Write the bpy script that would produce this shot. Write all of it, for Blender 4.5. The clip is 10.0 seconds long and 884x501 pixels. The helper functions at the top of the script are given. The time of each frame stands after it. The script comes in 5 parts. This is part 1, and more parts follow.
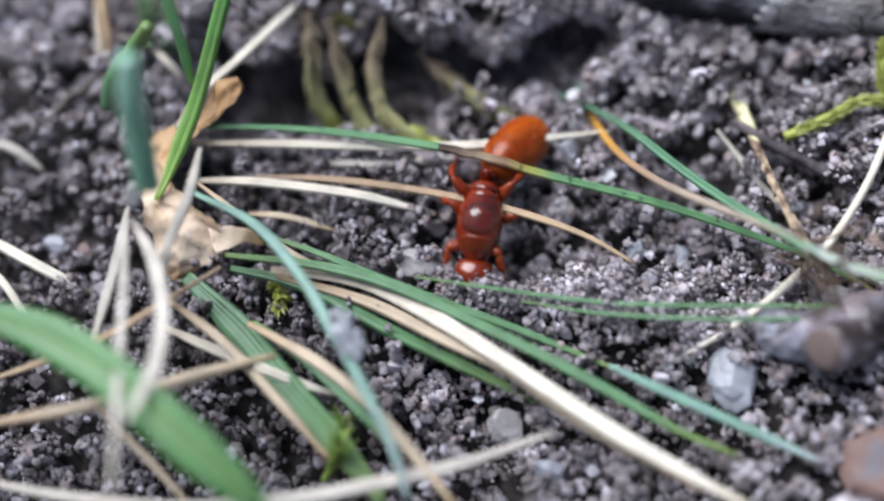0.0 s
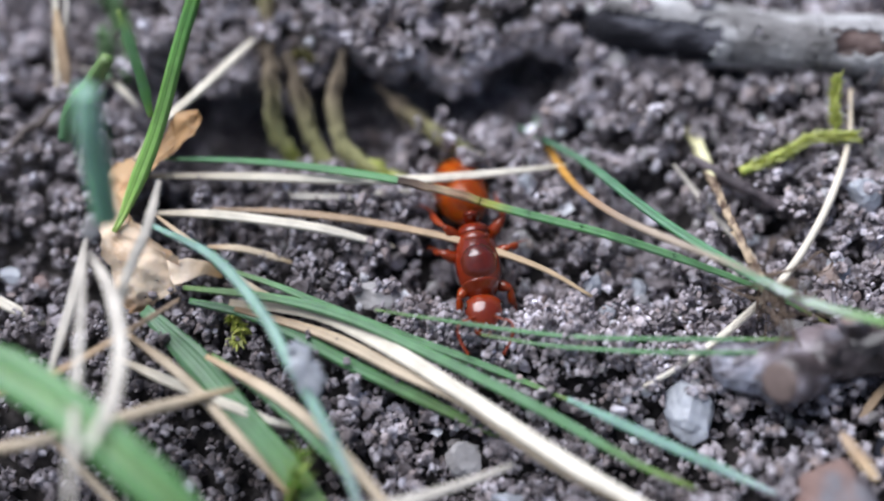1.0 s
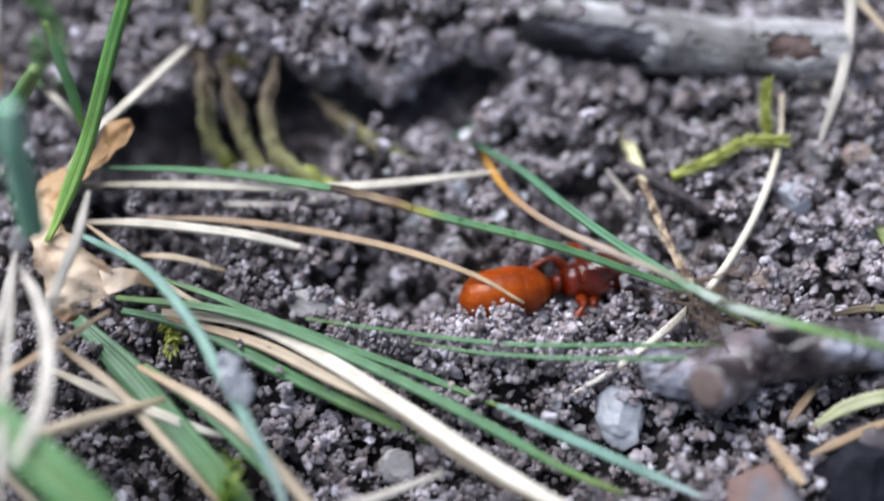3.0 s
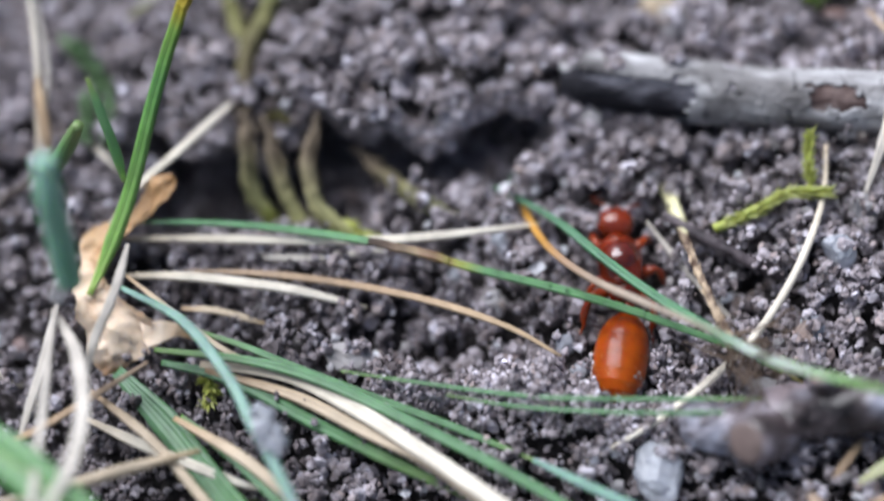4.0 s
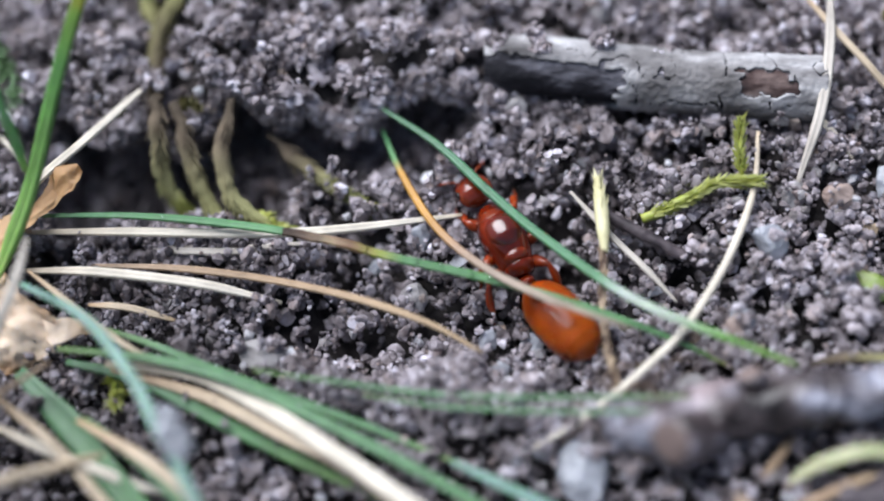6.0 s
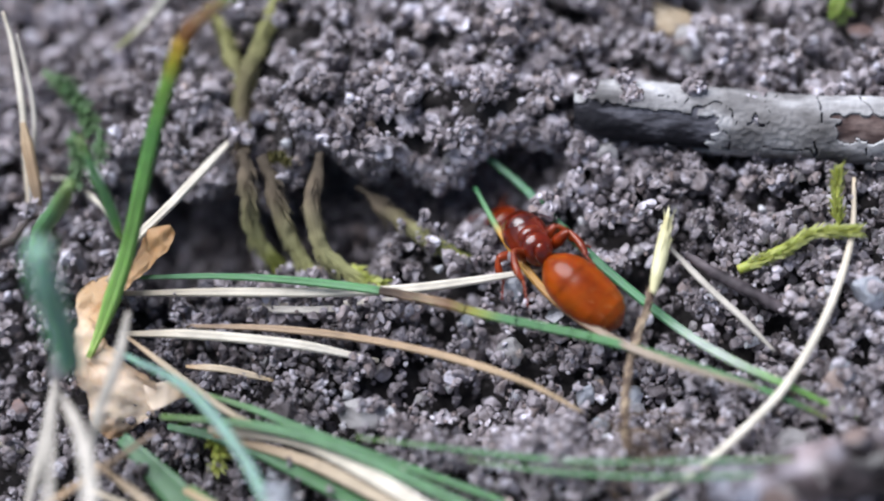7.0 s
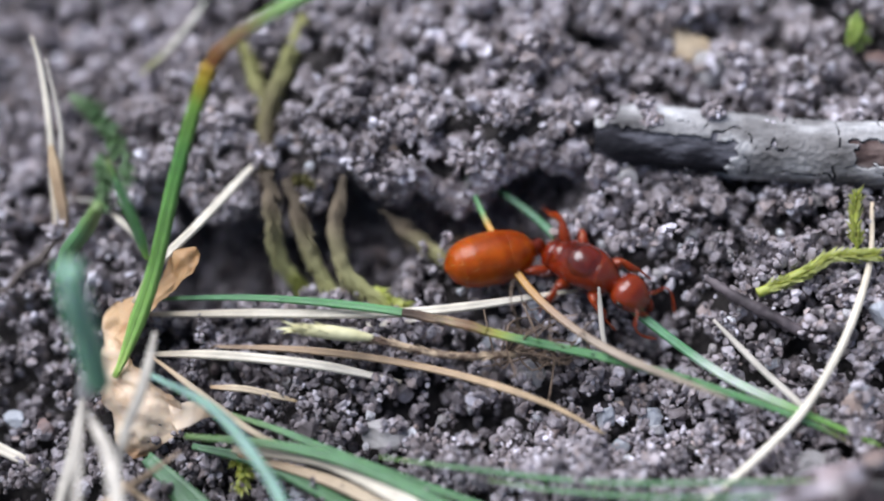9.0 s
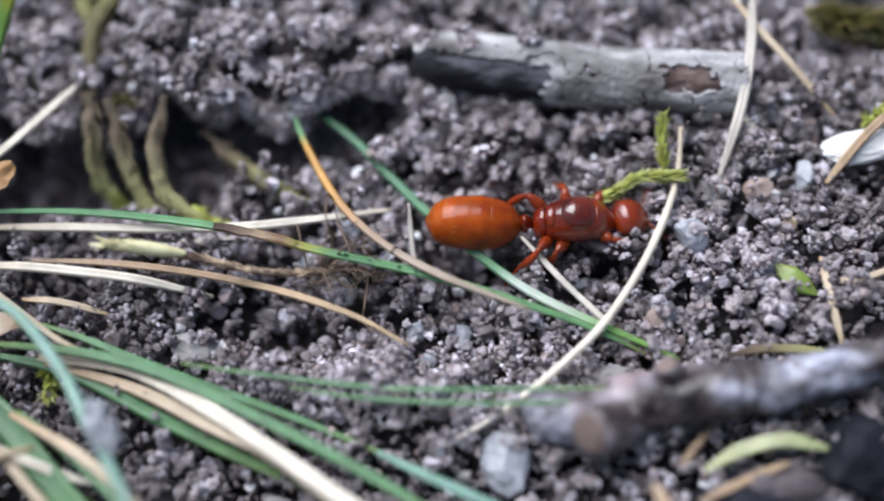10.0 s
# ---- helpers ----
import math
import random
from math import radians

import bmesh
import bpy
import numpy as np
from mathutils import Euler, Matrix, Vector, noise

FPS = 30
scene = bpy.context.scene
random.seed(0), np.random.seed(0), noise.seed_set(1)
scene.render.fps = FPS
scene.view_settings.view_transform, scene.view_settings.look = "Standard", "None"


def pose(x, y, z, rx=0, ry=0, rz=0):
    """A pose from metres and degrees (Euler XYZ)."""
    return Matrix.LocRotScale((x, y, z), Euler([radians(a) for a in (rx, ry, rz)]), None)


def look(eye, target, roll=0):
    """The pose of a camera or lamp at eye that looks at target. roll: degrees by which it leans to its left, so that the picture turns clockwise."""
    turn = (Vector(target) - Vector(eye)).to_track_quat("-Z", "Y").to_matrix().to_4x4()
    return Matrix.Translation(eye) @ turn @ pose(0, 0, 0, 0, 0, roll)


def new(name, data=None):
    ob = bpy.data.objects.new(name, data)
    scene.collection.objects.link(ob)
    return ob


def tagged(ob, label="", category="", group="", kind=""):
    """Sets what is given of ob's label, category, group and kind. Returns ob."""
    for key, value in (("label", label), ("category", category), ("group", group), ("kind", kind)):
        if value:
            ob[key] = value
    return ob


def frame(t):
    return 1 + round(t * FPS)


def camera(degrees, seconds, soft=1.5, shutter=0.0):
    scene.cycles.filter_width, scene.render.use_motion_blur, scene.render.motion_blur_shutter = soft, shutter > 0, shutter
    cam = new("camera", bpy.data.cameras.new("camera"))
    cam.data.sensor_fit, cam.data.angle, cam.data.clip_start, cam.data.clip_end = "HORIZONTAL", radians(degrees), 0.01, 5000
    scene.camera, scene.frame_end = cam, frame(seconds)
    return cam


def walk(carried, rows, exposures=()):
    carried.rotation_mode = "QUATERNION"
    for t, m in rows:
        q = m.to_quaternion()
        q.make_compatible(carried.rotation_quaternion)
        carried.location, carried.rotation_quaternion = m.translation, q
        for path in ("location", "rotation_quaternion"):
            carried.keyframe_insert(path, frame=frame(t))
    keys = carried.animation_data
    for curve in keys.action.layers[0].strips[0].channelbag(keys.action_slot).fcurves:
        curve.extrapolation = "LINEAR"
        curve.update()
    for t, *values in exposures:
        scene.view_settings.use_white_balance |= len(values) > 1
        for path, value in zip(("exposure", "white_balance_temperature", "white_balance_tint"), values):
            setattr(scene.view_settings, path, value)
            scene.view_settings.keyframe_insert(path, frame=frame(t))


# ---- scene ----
MM = 0.001
cam = camera(35.0, 10.0, soft=2.1, shutter=0.5)
cam.data.dof.use_dof, cam.data.dof.focus_distance, cam.data.dof.aperture_fstop = True, 41.4 * MM, 15.5
PATH = [
    (0, (-1.577, -29.281, 31.011), (-2.985, -1.923, 1.863), -0.73),
    (0.5, (-2.251, -28.958, 31.253), (-3.668, -1.214, 2.474), -0.67),
    (1, (-1.632, -29.285, 31.164), (-1.840, -1.277, 2.607), 1.22),
    (1.2, (-1.440, -29.150, 30.700), (-2.170, -0.830, 2.450), 0.90),
    (1.5, (-1.131, -28.932, 29.912), (-1.723, -0.799, 1.484), 0.35),
    (2, (-1.020, -29.252, 30.266), (-1.627, -0.732, 2.227), 0.39),
    (2.5, (-0.000, -29.890, 29.890), (-0.013, -1.580, 1.631), 1.31),
    (2.7, (-0.561, -29.556, 30.705), (-0.151, -1.535, 2.162), 1.69),
    (3.8, (1.337, -27.625, 32.578), (0.073, -0.507, 3.201), -1.30),
    (4, (1.379, -28.958, 31.504), (-0.865, -0.090, 3.907), -2.11),
    (4.5, (2.852, -29.230, 30.551), (1.148, -0.495, 2.776), -1.53),
    (5, (3.245, -28.986, 30.958), (2.127, -0.727, 2.671), -0.91),
    (5.2, (2.702, -30.006, 28.471), (1.647, -0.168, 1.852), -1.03),
    (6.3, (2.703, -26.790, 31.116), (1.389, 1.054, 2.461), -1.10),
    (6.5, (2.723, -26.710, 31.236), (1.859, 0.874, 2.281), -1.10),
    (6.7, (1.890, -25.890, 32.030), (0.030, 1.620, 3.010), -1.75),
    (7, (0.332, -24.357, 33.495), (-1.373, 2.312, 3.731), -2.97),
    (7.5, (0.354, -24.281, 33.948), (-1.486, 2.311, 4.125), -3.09),
    (8, (0.409, -24.644, 33.927), (-1.020, 2.287, 4.386), -2.49),
    (8.5, (0.391, -25.057, 33.430), (-1.176, 2.320, 4.309), -2.80),
    (9, (-0.125, -24.754, 33.785), (-2.004, 2.454, 4.525), -2.98),
    (9.3, (1.940, -26.030, 32.680), (0.800, 1.000, 3.240), -1.60),
    (9.5, (3.206, -26.806, 31.998), (1.937, 1.082, 3.350), -1.16),
    (10, (4.260, -27.691, 31.432), (3.555, 0.439, 3.002), -0.45),
]
EXPOSURE = 0.93
walk(cam, [(t, look(Vector(eye) * MM, Vector(target) * MM, roll)) for t, eye, target, roll in PATH], exposures=[(0.0, EXPOSURE), (10.0, EXPOSURE)])

# ---- light: an overcast sky with a broad, weak sun ----
world = bpy.data.worlds.new("sky")
scene.world = world
world.use_nodes = True
wn = world.node_tree
sky = wn.nodes.new("ShaderNodeTexSky")
sky.sky_type, sky.sun_disc, sky.sun_elevation, sky.sun_rotation, sky.dust_density = "NISHITA", False, radians(64), radians(-70), 2.5
wn.links.new(sky.outputs[0], wn.nodes["Background"].inputs[0])
wn.nodes["Background"].inputs[1].default_value = 0.05
sun_data = bpy.data.lights.new("sun", "SUN")
sun_data.energy, sun_data.angle, sun_data.color = 3.05, radians(52), (0.895, 0.935, 1.015)
sun = new("sun", sun_data)
sun.matrix_world = look(Vector((-0.17, 0.06, 0.38)), Vector((0, 0, 0)))


# ---- materials ----
def material(name, rough=0.6, spec=0.5, bump=0.0, bump_scale=4000.0, sss=0.0, sss_radius=(0.4, 0.15, 0.08), coat=0.0):
    """A material with its nodes, ready for a colour chain. Returns material, node tree, shader and a function that links."""
    m = bpy.data.materials.new(name)
    m.use_nodes = True
    nt = m.node_tree
    b = nt.nodes["Principled BSDF"]
    b.inputs["Roughness"].default_value, b.inputs["Specular IOR Level"].default_value = rough, spec
    b.inputs["Coat Weight"].default_value = coat
    if sss:
        b.inputs["Subsurface Weight"].default_value, b.inputs["Subsurface Scale"].default_value = sss, 0.6 * MM
        b.inputs["Subsurface Radius"].default_value = sss_radius
    if bump:
        tex = add(nt, "ShaderNodeTexNoise", Scale=bump_scale, Detail=4.0)
        nt.links.new(add(nt, "ShaderNodeTexCoord").outputs["Object"], tex.inputs["Vector"])
        bn = add(nt, "ShaderNodeBump", Strength=bump, Distance=0.05 * MM)
        nt.links.new(tex.outputs["Fac"], bn.inputs["Height"])
        nt.links.new(bn.outputs[0], b.inputs["Normal"])
    return m, nt, b


def add(nt, kind, **values):
    n = nt.nodes.new(kind)
    for key, value in values.items():
        n.inputs[key].default_value = value
    return n


def ramp(nt, stops, source):
    r = nt.nodes.new("ShaderNodeValToRGB")
    e = r.color_ramp.elements
    while len(e) < len(stops):
        e.new(0.5)
    for el, (p, c) in zip(e, stops):
        el.position, el.color = p, (*c, 1)
    nt.links.new(source, r.inputs[0])
    return r.outputs[0]


def mixed(nt, kind, fac, a, b):
    """Mixes two colours, each a socket or a colour."""
    n = nt.nodes.new("ShaderNodeMix")
    n.data_type, n.blend_type = "RGBA", kind
    for sock, v in ((n.inputs["Factor"], fac), (n.inputs["A"], a), (n.inputs["B"], b)):
        if isinstance(v, bpy.types.NodeSocket):
            nt.links.new(v, sock)
        else:
            sock.default_value = v if isinstance(v, float) else (*v, 1)
    return n.outputs["Result"]


def noise_tex(nt, scale, detail=3.0, stretch=None):
    """Noise in the object's space. stretch: scale per axis."""
    tex = add(nt, "ShaderNodeTexNoise", Scale=scale, Detail=detail)
    co = add(nt, "ShaderNodeTexCoord").outputs["Object"]
    if stretch:
        mp = nt.nodes.new("ShaderNodeMapping")
        mp.inputs["Scale"].default_value = stretch
        nt.links.new(co, mp.inputs[0])
        co = mp.outputs[0]
    nt.links.new(co, tex.inputs["Vector"])
    return tex.outputs["Fac"]


def attribute(nt, name):
    n = nt.nodes.new("ShaderNodeAttribute")
    n.attribute_name = name
    return n.outputs["Fac"]


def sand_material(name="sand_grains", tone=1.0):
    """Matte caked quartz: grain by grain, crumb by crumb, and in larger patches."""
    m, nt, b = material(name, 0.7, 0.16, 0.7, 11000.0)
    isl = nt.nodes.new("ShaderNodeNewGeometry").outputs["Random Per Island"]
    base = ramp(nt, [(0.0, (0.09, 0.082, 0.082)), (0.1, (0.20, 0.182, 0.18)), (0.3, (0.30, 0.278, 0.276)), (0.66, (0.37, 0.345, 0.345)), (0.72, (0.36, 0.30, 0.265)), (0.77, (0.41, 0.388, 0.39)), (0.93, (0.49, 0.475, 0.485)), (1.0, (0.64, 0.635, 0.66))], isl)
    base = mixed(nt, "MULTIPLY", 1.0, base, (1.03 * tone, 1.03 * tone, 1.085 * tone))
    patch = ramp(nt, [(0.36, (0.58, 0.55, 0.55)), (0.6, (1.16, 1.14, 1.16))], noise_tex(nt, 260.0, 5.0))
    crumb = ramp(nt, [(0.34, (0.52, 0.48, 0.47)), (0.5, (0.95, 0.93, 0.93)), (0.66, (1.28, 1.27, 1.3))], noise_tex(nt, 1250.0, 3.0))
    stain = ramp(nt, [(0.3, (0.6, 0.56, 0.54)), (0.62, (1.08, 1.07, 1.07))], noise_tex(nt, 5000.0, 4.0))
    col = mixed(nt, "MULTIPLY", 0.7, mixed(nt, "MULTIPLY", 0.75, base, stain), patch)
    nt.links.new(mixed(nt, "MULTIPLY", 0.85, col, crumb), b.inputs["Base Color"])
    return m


def quartz_material():
    """Glassy grains: clear, milky, grey and now and then rusty."""
    m, nt, b = material("quartz_grain", 0.45, 0.4, 0.5, 9000.0, sss=0.2, sss_radius=(0.5, 0.5, 0.55))
    one = nt.nodes.new("ShaderNodeObjectInfo").outputs["Random"]
    base = ramp(nt, [(0.0, (0.16, 0.145, 0.145)), (0.3, (0.30, 0.28, 0.28)), (0.55, (0.40, 0.385, 0.395)), (0.62, (0.40, 0.30, 0.235)), (0.68, (0.44, 0.43, 0.45)), (0.9, (0.60, 0.60, 0.64)), (1.0, (0.72, 0.73, 0.78))], one)
    stain = ramp(nt, [(0.3, (0.6, 0.56, 0.54)), (0.62, (1.05, 1.05, 1.05))], noise_tex(nt, 3500.0, 4.0))
    nt.links.new(mixed(nt, "MULTIPLY", 0.8, base, stain), b.inputs["Base Color"])
    return m


def soil_material():
    m, nt, b = material("dark_soil", 0.9, 0.15, 0.8, 5000.0)
    nt.links.new(ramp(nt, [(0.3, (0.014, 0.012, 0.012)), (0.7, (0.055, 0.048, 0.047))], noise_tex(nt, 3000.0, 6.0)), b.inputs["Base Color"])
    return m


def water_material():
    m, nt, b = material("dew", 0.02, 0.5)
    b.inputs["Base Color"].default_value = (0.98, 1.0, 1.0, 1)
    b.inputs["Transmission Weight"].default_value, b.inputs["IOR"].default_value = 1.0, 1.33
    return m


def blade_material(name, stops, edge=(0.75, 0.85, 0.75), rough=0.42, sss=0.0, speck=0.35, rib=0.4):
    """A blade or stalk, whose colour runs along it, with fine ribs and specks."""
    m, nt, b = material(name, rough, 0.45)
    base = ramp(nt, stops, attribute(nt, "along"))
    ribs = add(nt, "ShaderNodeMath", Value_001=34.0)
    ribs.operation = "MULTIPLY"
    nt.links.new(attribute(nt, "across"), ribs.inputs[0])
    sine = nt.nodes.new("ShaderNodeMath")
    sine.operation = "SINE"
    nt.links.new(ribs.outputs[0], sine.inputs[0])
    ribs_colour = ramp(nt, [(0.0, edge), (0.9, (1.0, 1.0, 1.0))], sine.outputs[0])
    col = mixed(nt, "MULTIPLY", rib, base, ribs_colour)
    blotch = ramp(nt, [(0.3, (0.72, 0.70, 0.66)), (0.62, (1.12, 1.1, 1.06))], noise_tex(nt, 1300.0, 5.0))
    col = mixed(nt, "MULTIPLY", speck * 2, col, blotch)
    nt.links.new(col, b.inputs["Base Color"])
    bn = add(nt, "ShaderNodeBump", Strength=0.25, Distance=0.02 * MM)
    nt.links.new(sine.outputs[0], bn.inputs["Height"])
    nt.links.new(bn.outputs[0], b.inputs["Normal"])
    if sss:
        b.inputs["Subsurface Weight"].default_value, b.inputs["Subsurface Scale"].default_value = sss, 0.25 * MM
        b.inputs["Subsurface Radius"].default_value = (0.5, 0.9, 0.3)
    return m


GREEN, DEEP, TEAL = (0.135, 0.264, 0.144), (0.0886, 0.178, 0.1), (0.208, 0.357, 0.309)
STRAW, PALE, TAN = (0.58, 0.485, 0.37), (0.74, 0.685, 0.59), (0.46, 0.32, 0.2)
MAT = {
    "sand": sand_material(),
    # the same sand darkened: the hollow's shade put into its colour
    "damp_sand": sand_material("shaded_sand_grains", 0.45),
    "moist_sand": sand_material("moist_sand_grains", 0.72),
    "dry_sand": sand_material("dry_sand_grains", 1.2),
    "soil": soil_material(),
    "quartz": quartz_material(),
    "green": blade_material("green_blade", [(0.0, (0.17, 0.262, 0.0995)), (0.2, GREEN), (0.8, GREEN), (1.0, (0.221, 0.297, 0.0859))], sss=0.35),
    "deep": blade_material("deep_green_blade", [(0.0, DEEP), (0.6, (0.0987, 0.22, 0.0995)), (1.0, (0.182, 0.262, 0.0995))], sss=0.35, rib=0.08),
    "bright": blade_material("broad_blade", [(0.0, (0.10, 0.23, 0.095)), (0.5, (0.11, 0.25, 0.095)), (1.0, (0.10, 0.22, 0.08))], sss=0.35, speck=0.15, rib=0.12),
    "teal": blade_material("bluish_blade", [(0.0, TEAL), (0.7, (0.236, 0.377, 0.332)), (1.0, (0.435, 0.51, 0.53))], sss=0.35, rib=0.25),
    "waxy": blade_material("waxy_blade", [(0.0, (0.19, 0.40, 0.28)), (0.6, (0.27, 0.50, 0.38)), (1.0, (0.34, 0.56, 0.45))], sss=0.5, rib=0.15, speck=0.2),
    "noded": blade_material("noded_blade", [(0.0, (0.105, 0.202, 0.0859)), (0.06, (0.10, 0.25, 0.12)), (0.355, (0.11, 0.27, 0.12)), (0.375, (0.05, 0.028, 0.014)), (0.40, (0.12, 0.075, 0.05)), (0.43, (0.34, 0.24, 0.15)), (0.47, (0.22, 0.12, 0.06)), (0.49, (0.298, 0.30, 0.06)), (0.53, (0.115, 0.26, 0.12)), (0.93, (0.13, 0.27, 0.13)), (1.0, (0.2, 0.16, 0.05))], sss=0.35),
    "orange": blade_material("orange_tipped_stalk", [(0.0, (0.0794, 0.238, 0.113)), (0.12, (0.118, 0.286, 0.113)), (0.17, (0.45, 0.22, 0.03)), (0.36, (0.52, 0.26, 0.06)), (0.48, (0.30, 0.185, 0.12)), (0.62, (0.33, 0.25, 0.20)), (1.0, (0.34, 0.28, 0.23))]),
    "silver": blade_material("silvered_blade", [(0.0, (0.0601, 0.155, 0.0859)), (0.3, (0.07, 0.20, 0.11)), (0.6, (0.105, 0.25, 0.135)), (0.66, (0.412, 0.469, 0.437)), (0.76, (0.368, 0.428, 0.367)), (0.85, (0.182, 0.357, 0.113)), (1.0, (0.182, 0.309, 0.0723))], sss=0.35),
    "stem": blade_material("yellowing_stem", [(0.0, (0.34, 0.46, 0.13)), (0.1, (0.22, 0.38, 0.10)), (0.48, (0.105, 0.262, 0.0723)), (0.59, (0.17, 0.297, 0.0587)), (0.65, (0.42, 0.3, 0.02)), (0.69, (0.16, 0.06, 0.02)), (0.78, (0.22, 0.14, 0.07)), (0.85, (0.195, 0.309, 0.0995)), (1.0, (0.131, 0.309, 0.0859))], sss=0.35),
    "straw": blade_material("straw", [(0.0, TAN), (0.3, STRAW), (0.8, STRAW), (1.0, (0.40, 0.30, 0.18))], edge=(0.75, 0.68, 0.6), rough=0.5),
    "pale": blade_material("pale_straw", [(0.0, STRAW), (0.3, PALE), (0.9, (0.78, 0.73, 0.65)), (1.0, (0.6, 0.53, 0.42))], edge=(0.8, 0.76, 0.7), rough=0.45),
    "tan": blade_material("tan_straw", [(0.0, (0.34, 0.25, 0.18)), (0.5, (0.44, 0.31, 0.20)), (1.0, (0.54, 0.41, 0.27))], edge=(0.75, 0.68, 0.6), rough=0.5),
    "grey": blade_material("weathered_straw", [(0.0, (0.46, 0.42, 0.38)), (0.5, (0.62, 0.58, 0.53)), (1.0, (0.56, 0.52, 0.47))], edge=(0.75, 0.72, 0.7), rough=0.55),
    "dark": blade_material("dark_rootlet", [(0.0, (0.05, 0.036, 0.036)), (1.0, (0.085, 0.065, 0.058))], edge=(0.6, 0.6, 0.6), rough=0.6, rib=0.1, speck=0.5),
    "bankmoss": blade_material("bank_moss", [(0.0, (0.20, 0.20, 0.075)), (0.35, (0.235, 0.235, 0.10)), (0.65, (0.15, 0.135, 0.07)), (1.0, (0.10, 0.075, 0.055))], edge=(0.5, 0.48, 0.42), rough=0.9, rib=0.3, speck=0.5),
    "greenfoot": blade_material("green_footed_straw", [(0.0, (0.24, 0.26, 0.05)), (0.15, (0.30, 0.30, 0.10)), (0.3, (0.52, 0.48, 0.42)), (1.0, (0.60, 0.57, 0.53))], rough=0.5),
    "water": water_material(),
    "withered": blade_material("withered_joint", [(0.0, (0.05, 0.028, 0.016)), (0.25, (0.10, 0.06, 0.04)), (0.5, (0.36, 0.26, 0.17)), (0.8, (0.20, 0.11, 0.06)), (1.0, (0.26, 0.24, 0.06))], edge=(0.6, 0.55, 0.5), rough=0.6, rib=0.3, speck=0.5),
    "node": blade_material("stem_node", [(0.0, (0.36, 0.30, 0.03)), (0.4, (0.40, 0.24, 0.03)), (0.7, (0.15, 0.06, 0.02)), (1.0, (0.20, 0.12, 0.06))], rough=0.5, rib=0.2),
    "midrib": blade_material("blade_midrib", [(0.0, (0.16, 0.30, 0.12)), (0.5, (0.22, 0.34, 0.14)), (1.0, (0.18, 0.28, 0.11))], rib=0.05),
    "strip": blade_material("pale_green_strip", [(0.0, (0.42, 0.44, 0.24)), (0.5, (0.55, 0.58, 0.36)), (1.0, (0.36, 0.42, 0.2))], sss=0.3, rib=0.2),
    "moss": blade_material("moss_stalk", [(0.0, (0.06, 0.046, 0.034)), (0.3, (0.16, 0.125, 0.09)), (0.6, (0.28, 0.26, 0.14)), (0.9, (0.40, 0.41, 0.19)), (1.0, (0.40, 0.45, 0.10))], edge=(0.5, 0.48, 0.42), rough=0.9, rib=0.3, speck=0.5),
}


# ---- shape helpers ----
def value_noise(x, y, z=0.0, seed=0):
    """Smooth noise between -1 and 1 over arrays of places."""
    x, y = np.asarray(x, float), np.asarray(y, float)
    z = np.asarray(z, float) + 0 * x
    i, j, k = np.floor(x).astype(np.int64), np.floor(y).astype(np.int64), np.floor(z).astype(np.int64)
    u, v, w = x - i, y - j, z - k
    u, v, w = (a * a * (3 - 2 * a) for a in (u, v, w))

    def at(a, b, c):
        h = (a * 374761393 + b * 668265263 + c * 2147483647 + seed * 144665) & 0xFFFFFFFF
        h = ((h ^ (h >> 13)) * 1274126177) & 0xFFFFFFFF
        h = (h ^ (h >> 16)) & 0xFFFFFFFF
        return h / 2147483647.5 - 1

    low = (at(i, j, k) * (1 - u) + at(i + 1, j, k) * u) * (1 - v) + (at(i, j + 1, k) * (1 - u) + at(i + 1, j + 1, k) * u) * v
    high = (at(i, j, k + 1) * (1 - u) + at(i + 1, j, k + 1) * u) * (1 - v) + (at(i, j + 1, k + 1) * (1 - u) + at(i + 1, j + 1, k + 1) * u) * v
    return low * (1 - w) + high * w


def ease(a, b, x):
    u = np.clip((x - a) / (b - a), 0, 1)
    return u * u * (3 - 2 * u)


def mound(x, y, cx, cy, r):
    return np.exp(-((x - cx) ** 2 + (y - cy) ** 2) / (r * r))


def plane_height(x, y):
    """The even slope of the ground, in millimetres."""
    return 0.4 * np.clip(y, -14, 18) + 0.2 + 0.04 * np.clip(x, -20, 25)


def lip_line(x):
    """Where the bank's edge runs over the hollow."""
    return 6.0 + 0.35 * np.sin(x * 0.9) + 0.2 * np.sin(x * 2.3 + 1) + 0.10 * np.abs(x + 6)


def hollow_mask(x, y):
    """1 inside the hollow, which reaches back under the bank."""
    main = ease(2.4, 0.9, y - lip_line(x)) * ease(3.0, 4.9, y + 0.12 * np.abs(x + 6.2)) * ease(-12.0, -10.0, x) * ease(-2.7, -4.6, x)
    burrow = ease(2.6, 1.2, y - lip_line(x)) * ease(-1.7, -0.5, y - lip_line(x)) * ease(-5.0, -3.6, x) * ease(2.7, 1.5, x)
    return np.maximum(main, 0.62 * burrow)


def bank_top(x, y):
    """The bank's upper surface."""
    bank = ease(-0.9, 0.5, y - lip_line(x)) * ease(4.5, 0.5, x) * ease(-15, -9, x)
    cleft = np.exp(-(((x + 7.9 + 0.42 * (y - 8.6)) / 0.5) ** 2)) * ease(5.6, 6.6, y) * ease(15, 12, y)
    return plane_height(x, y) + 1.25 * bank * ease(16, 8, y) - 1.5 * cleft


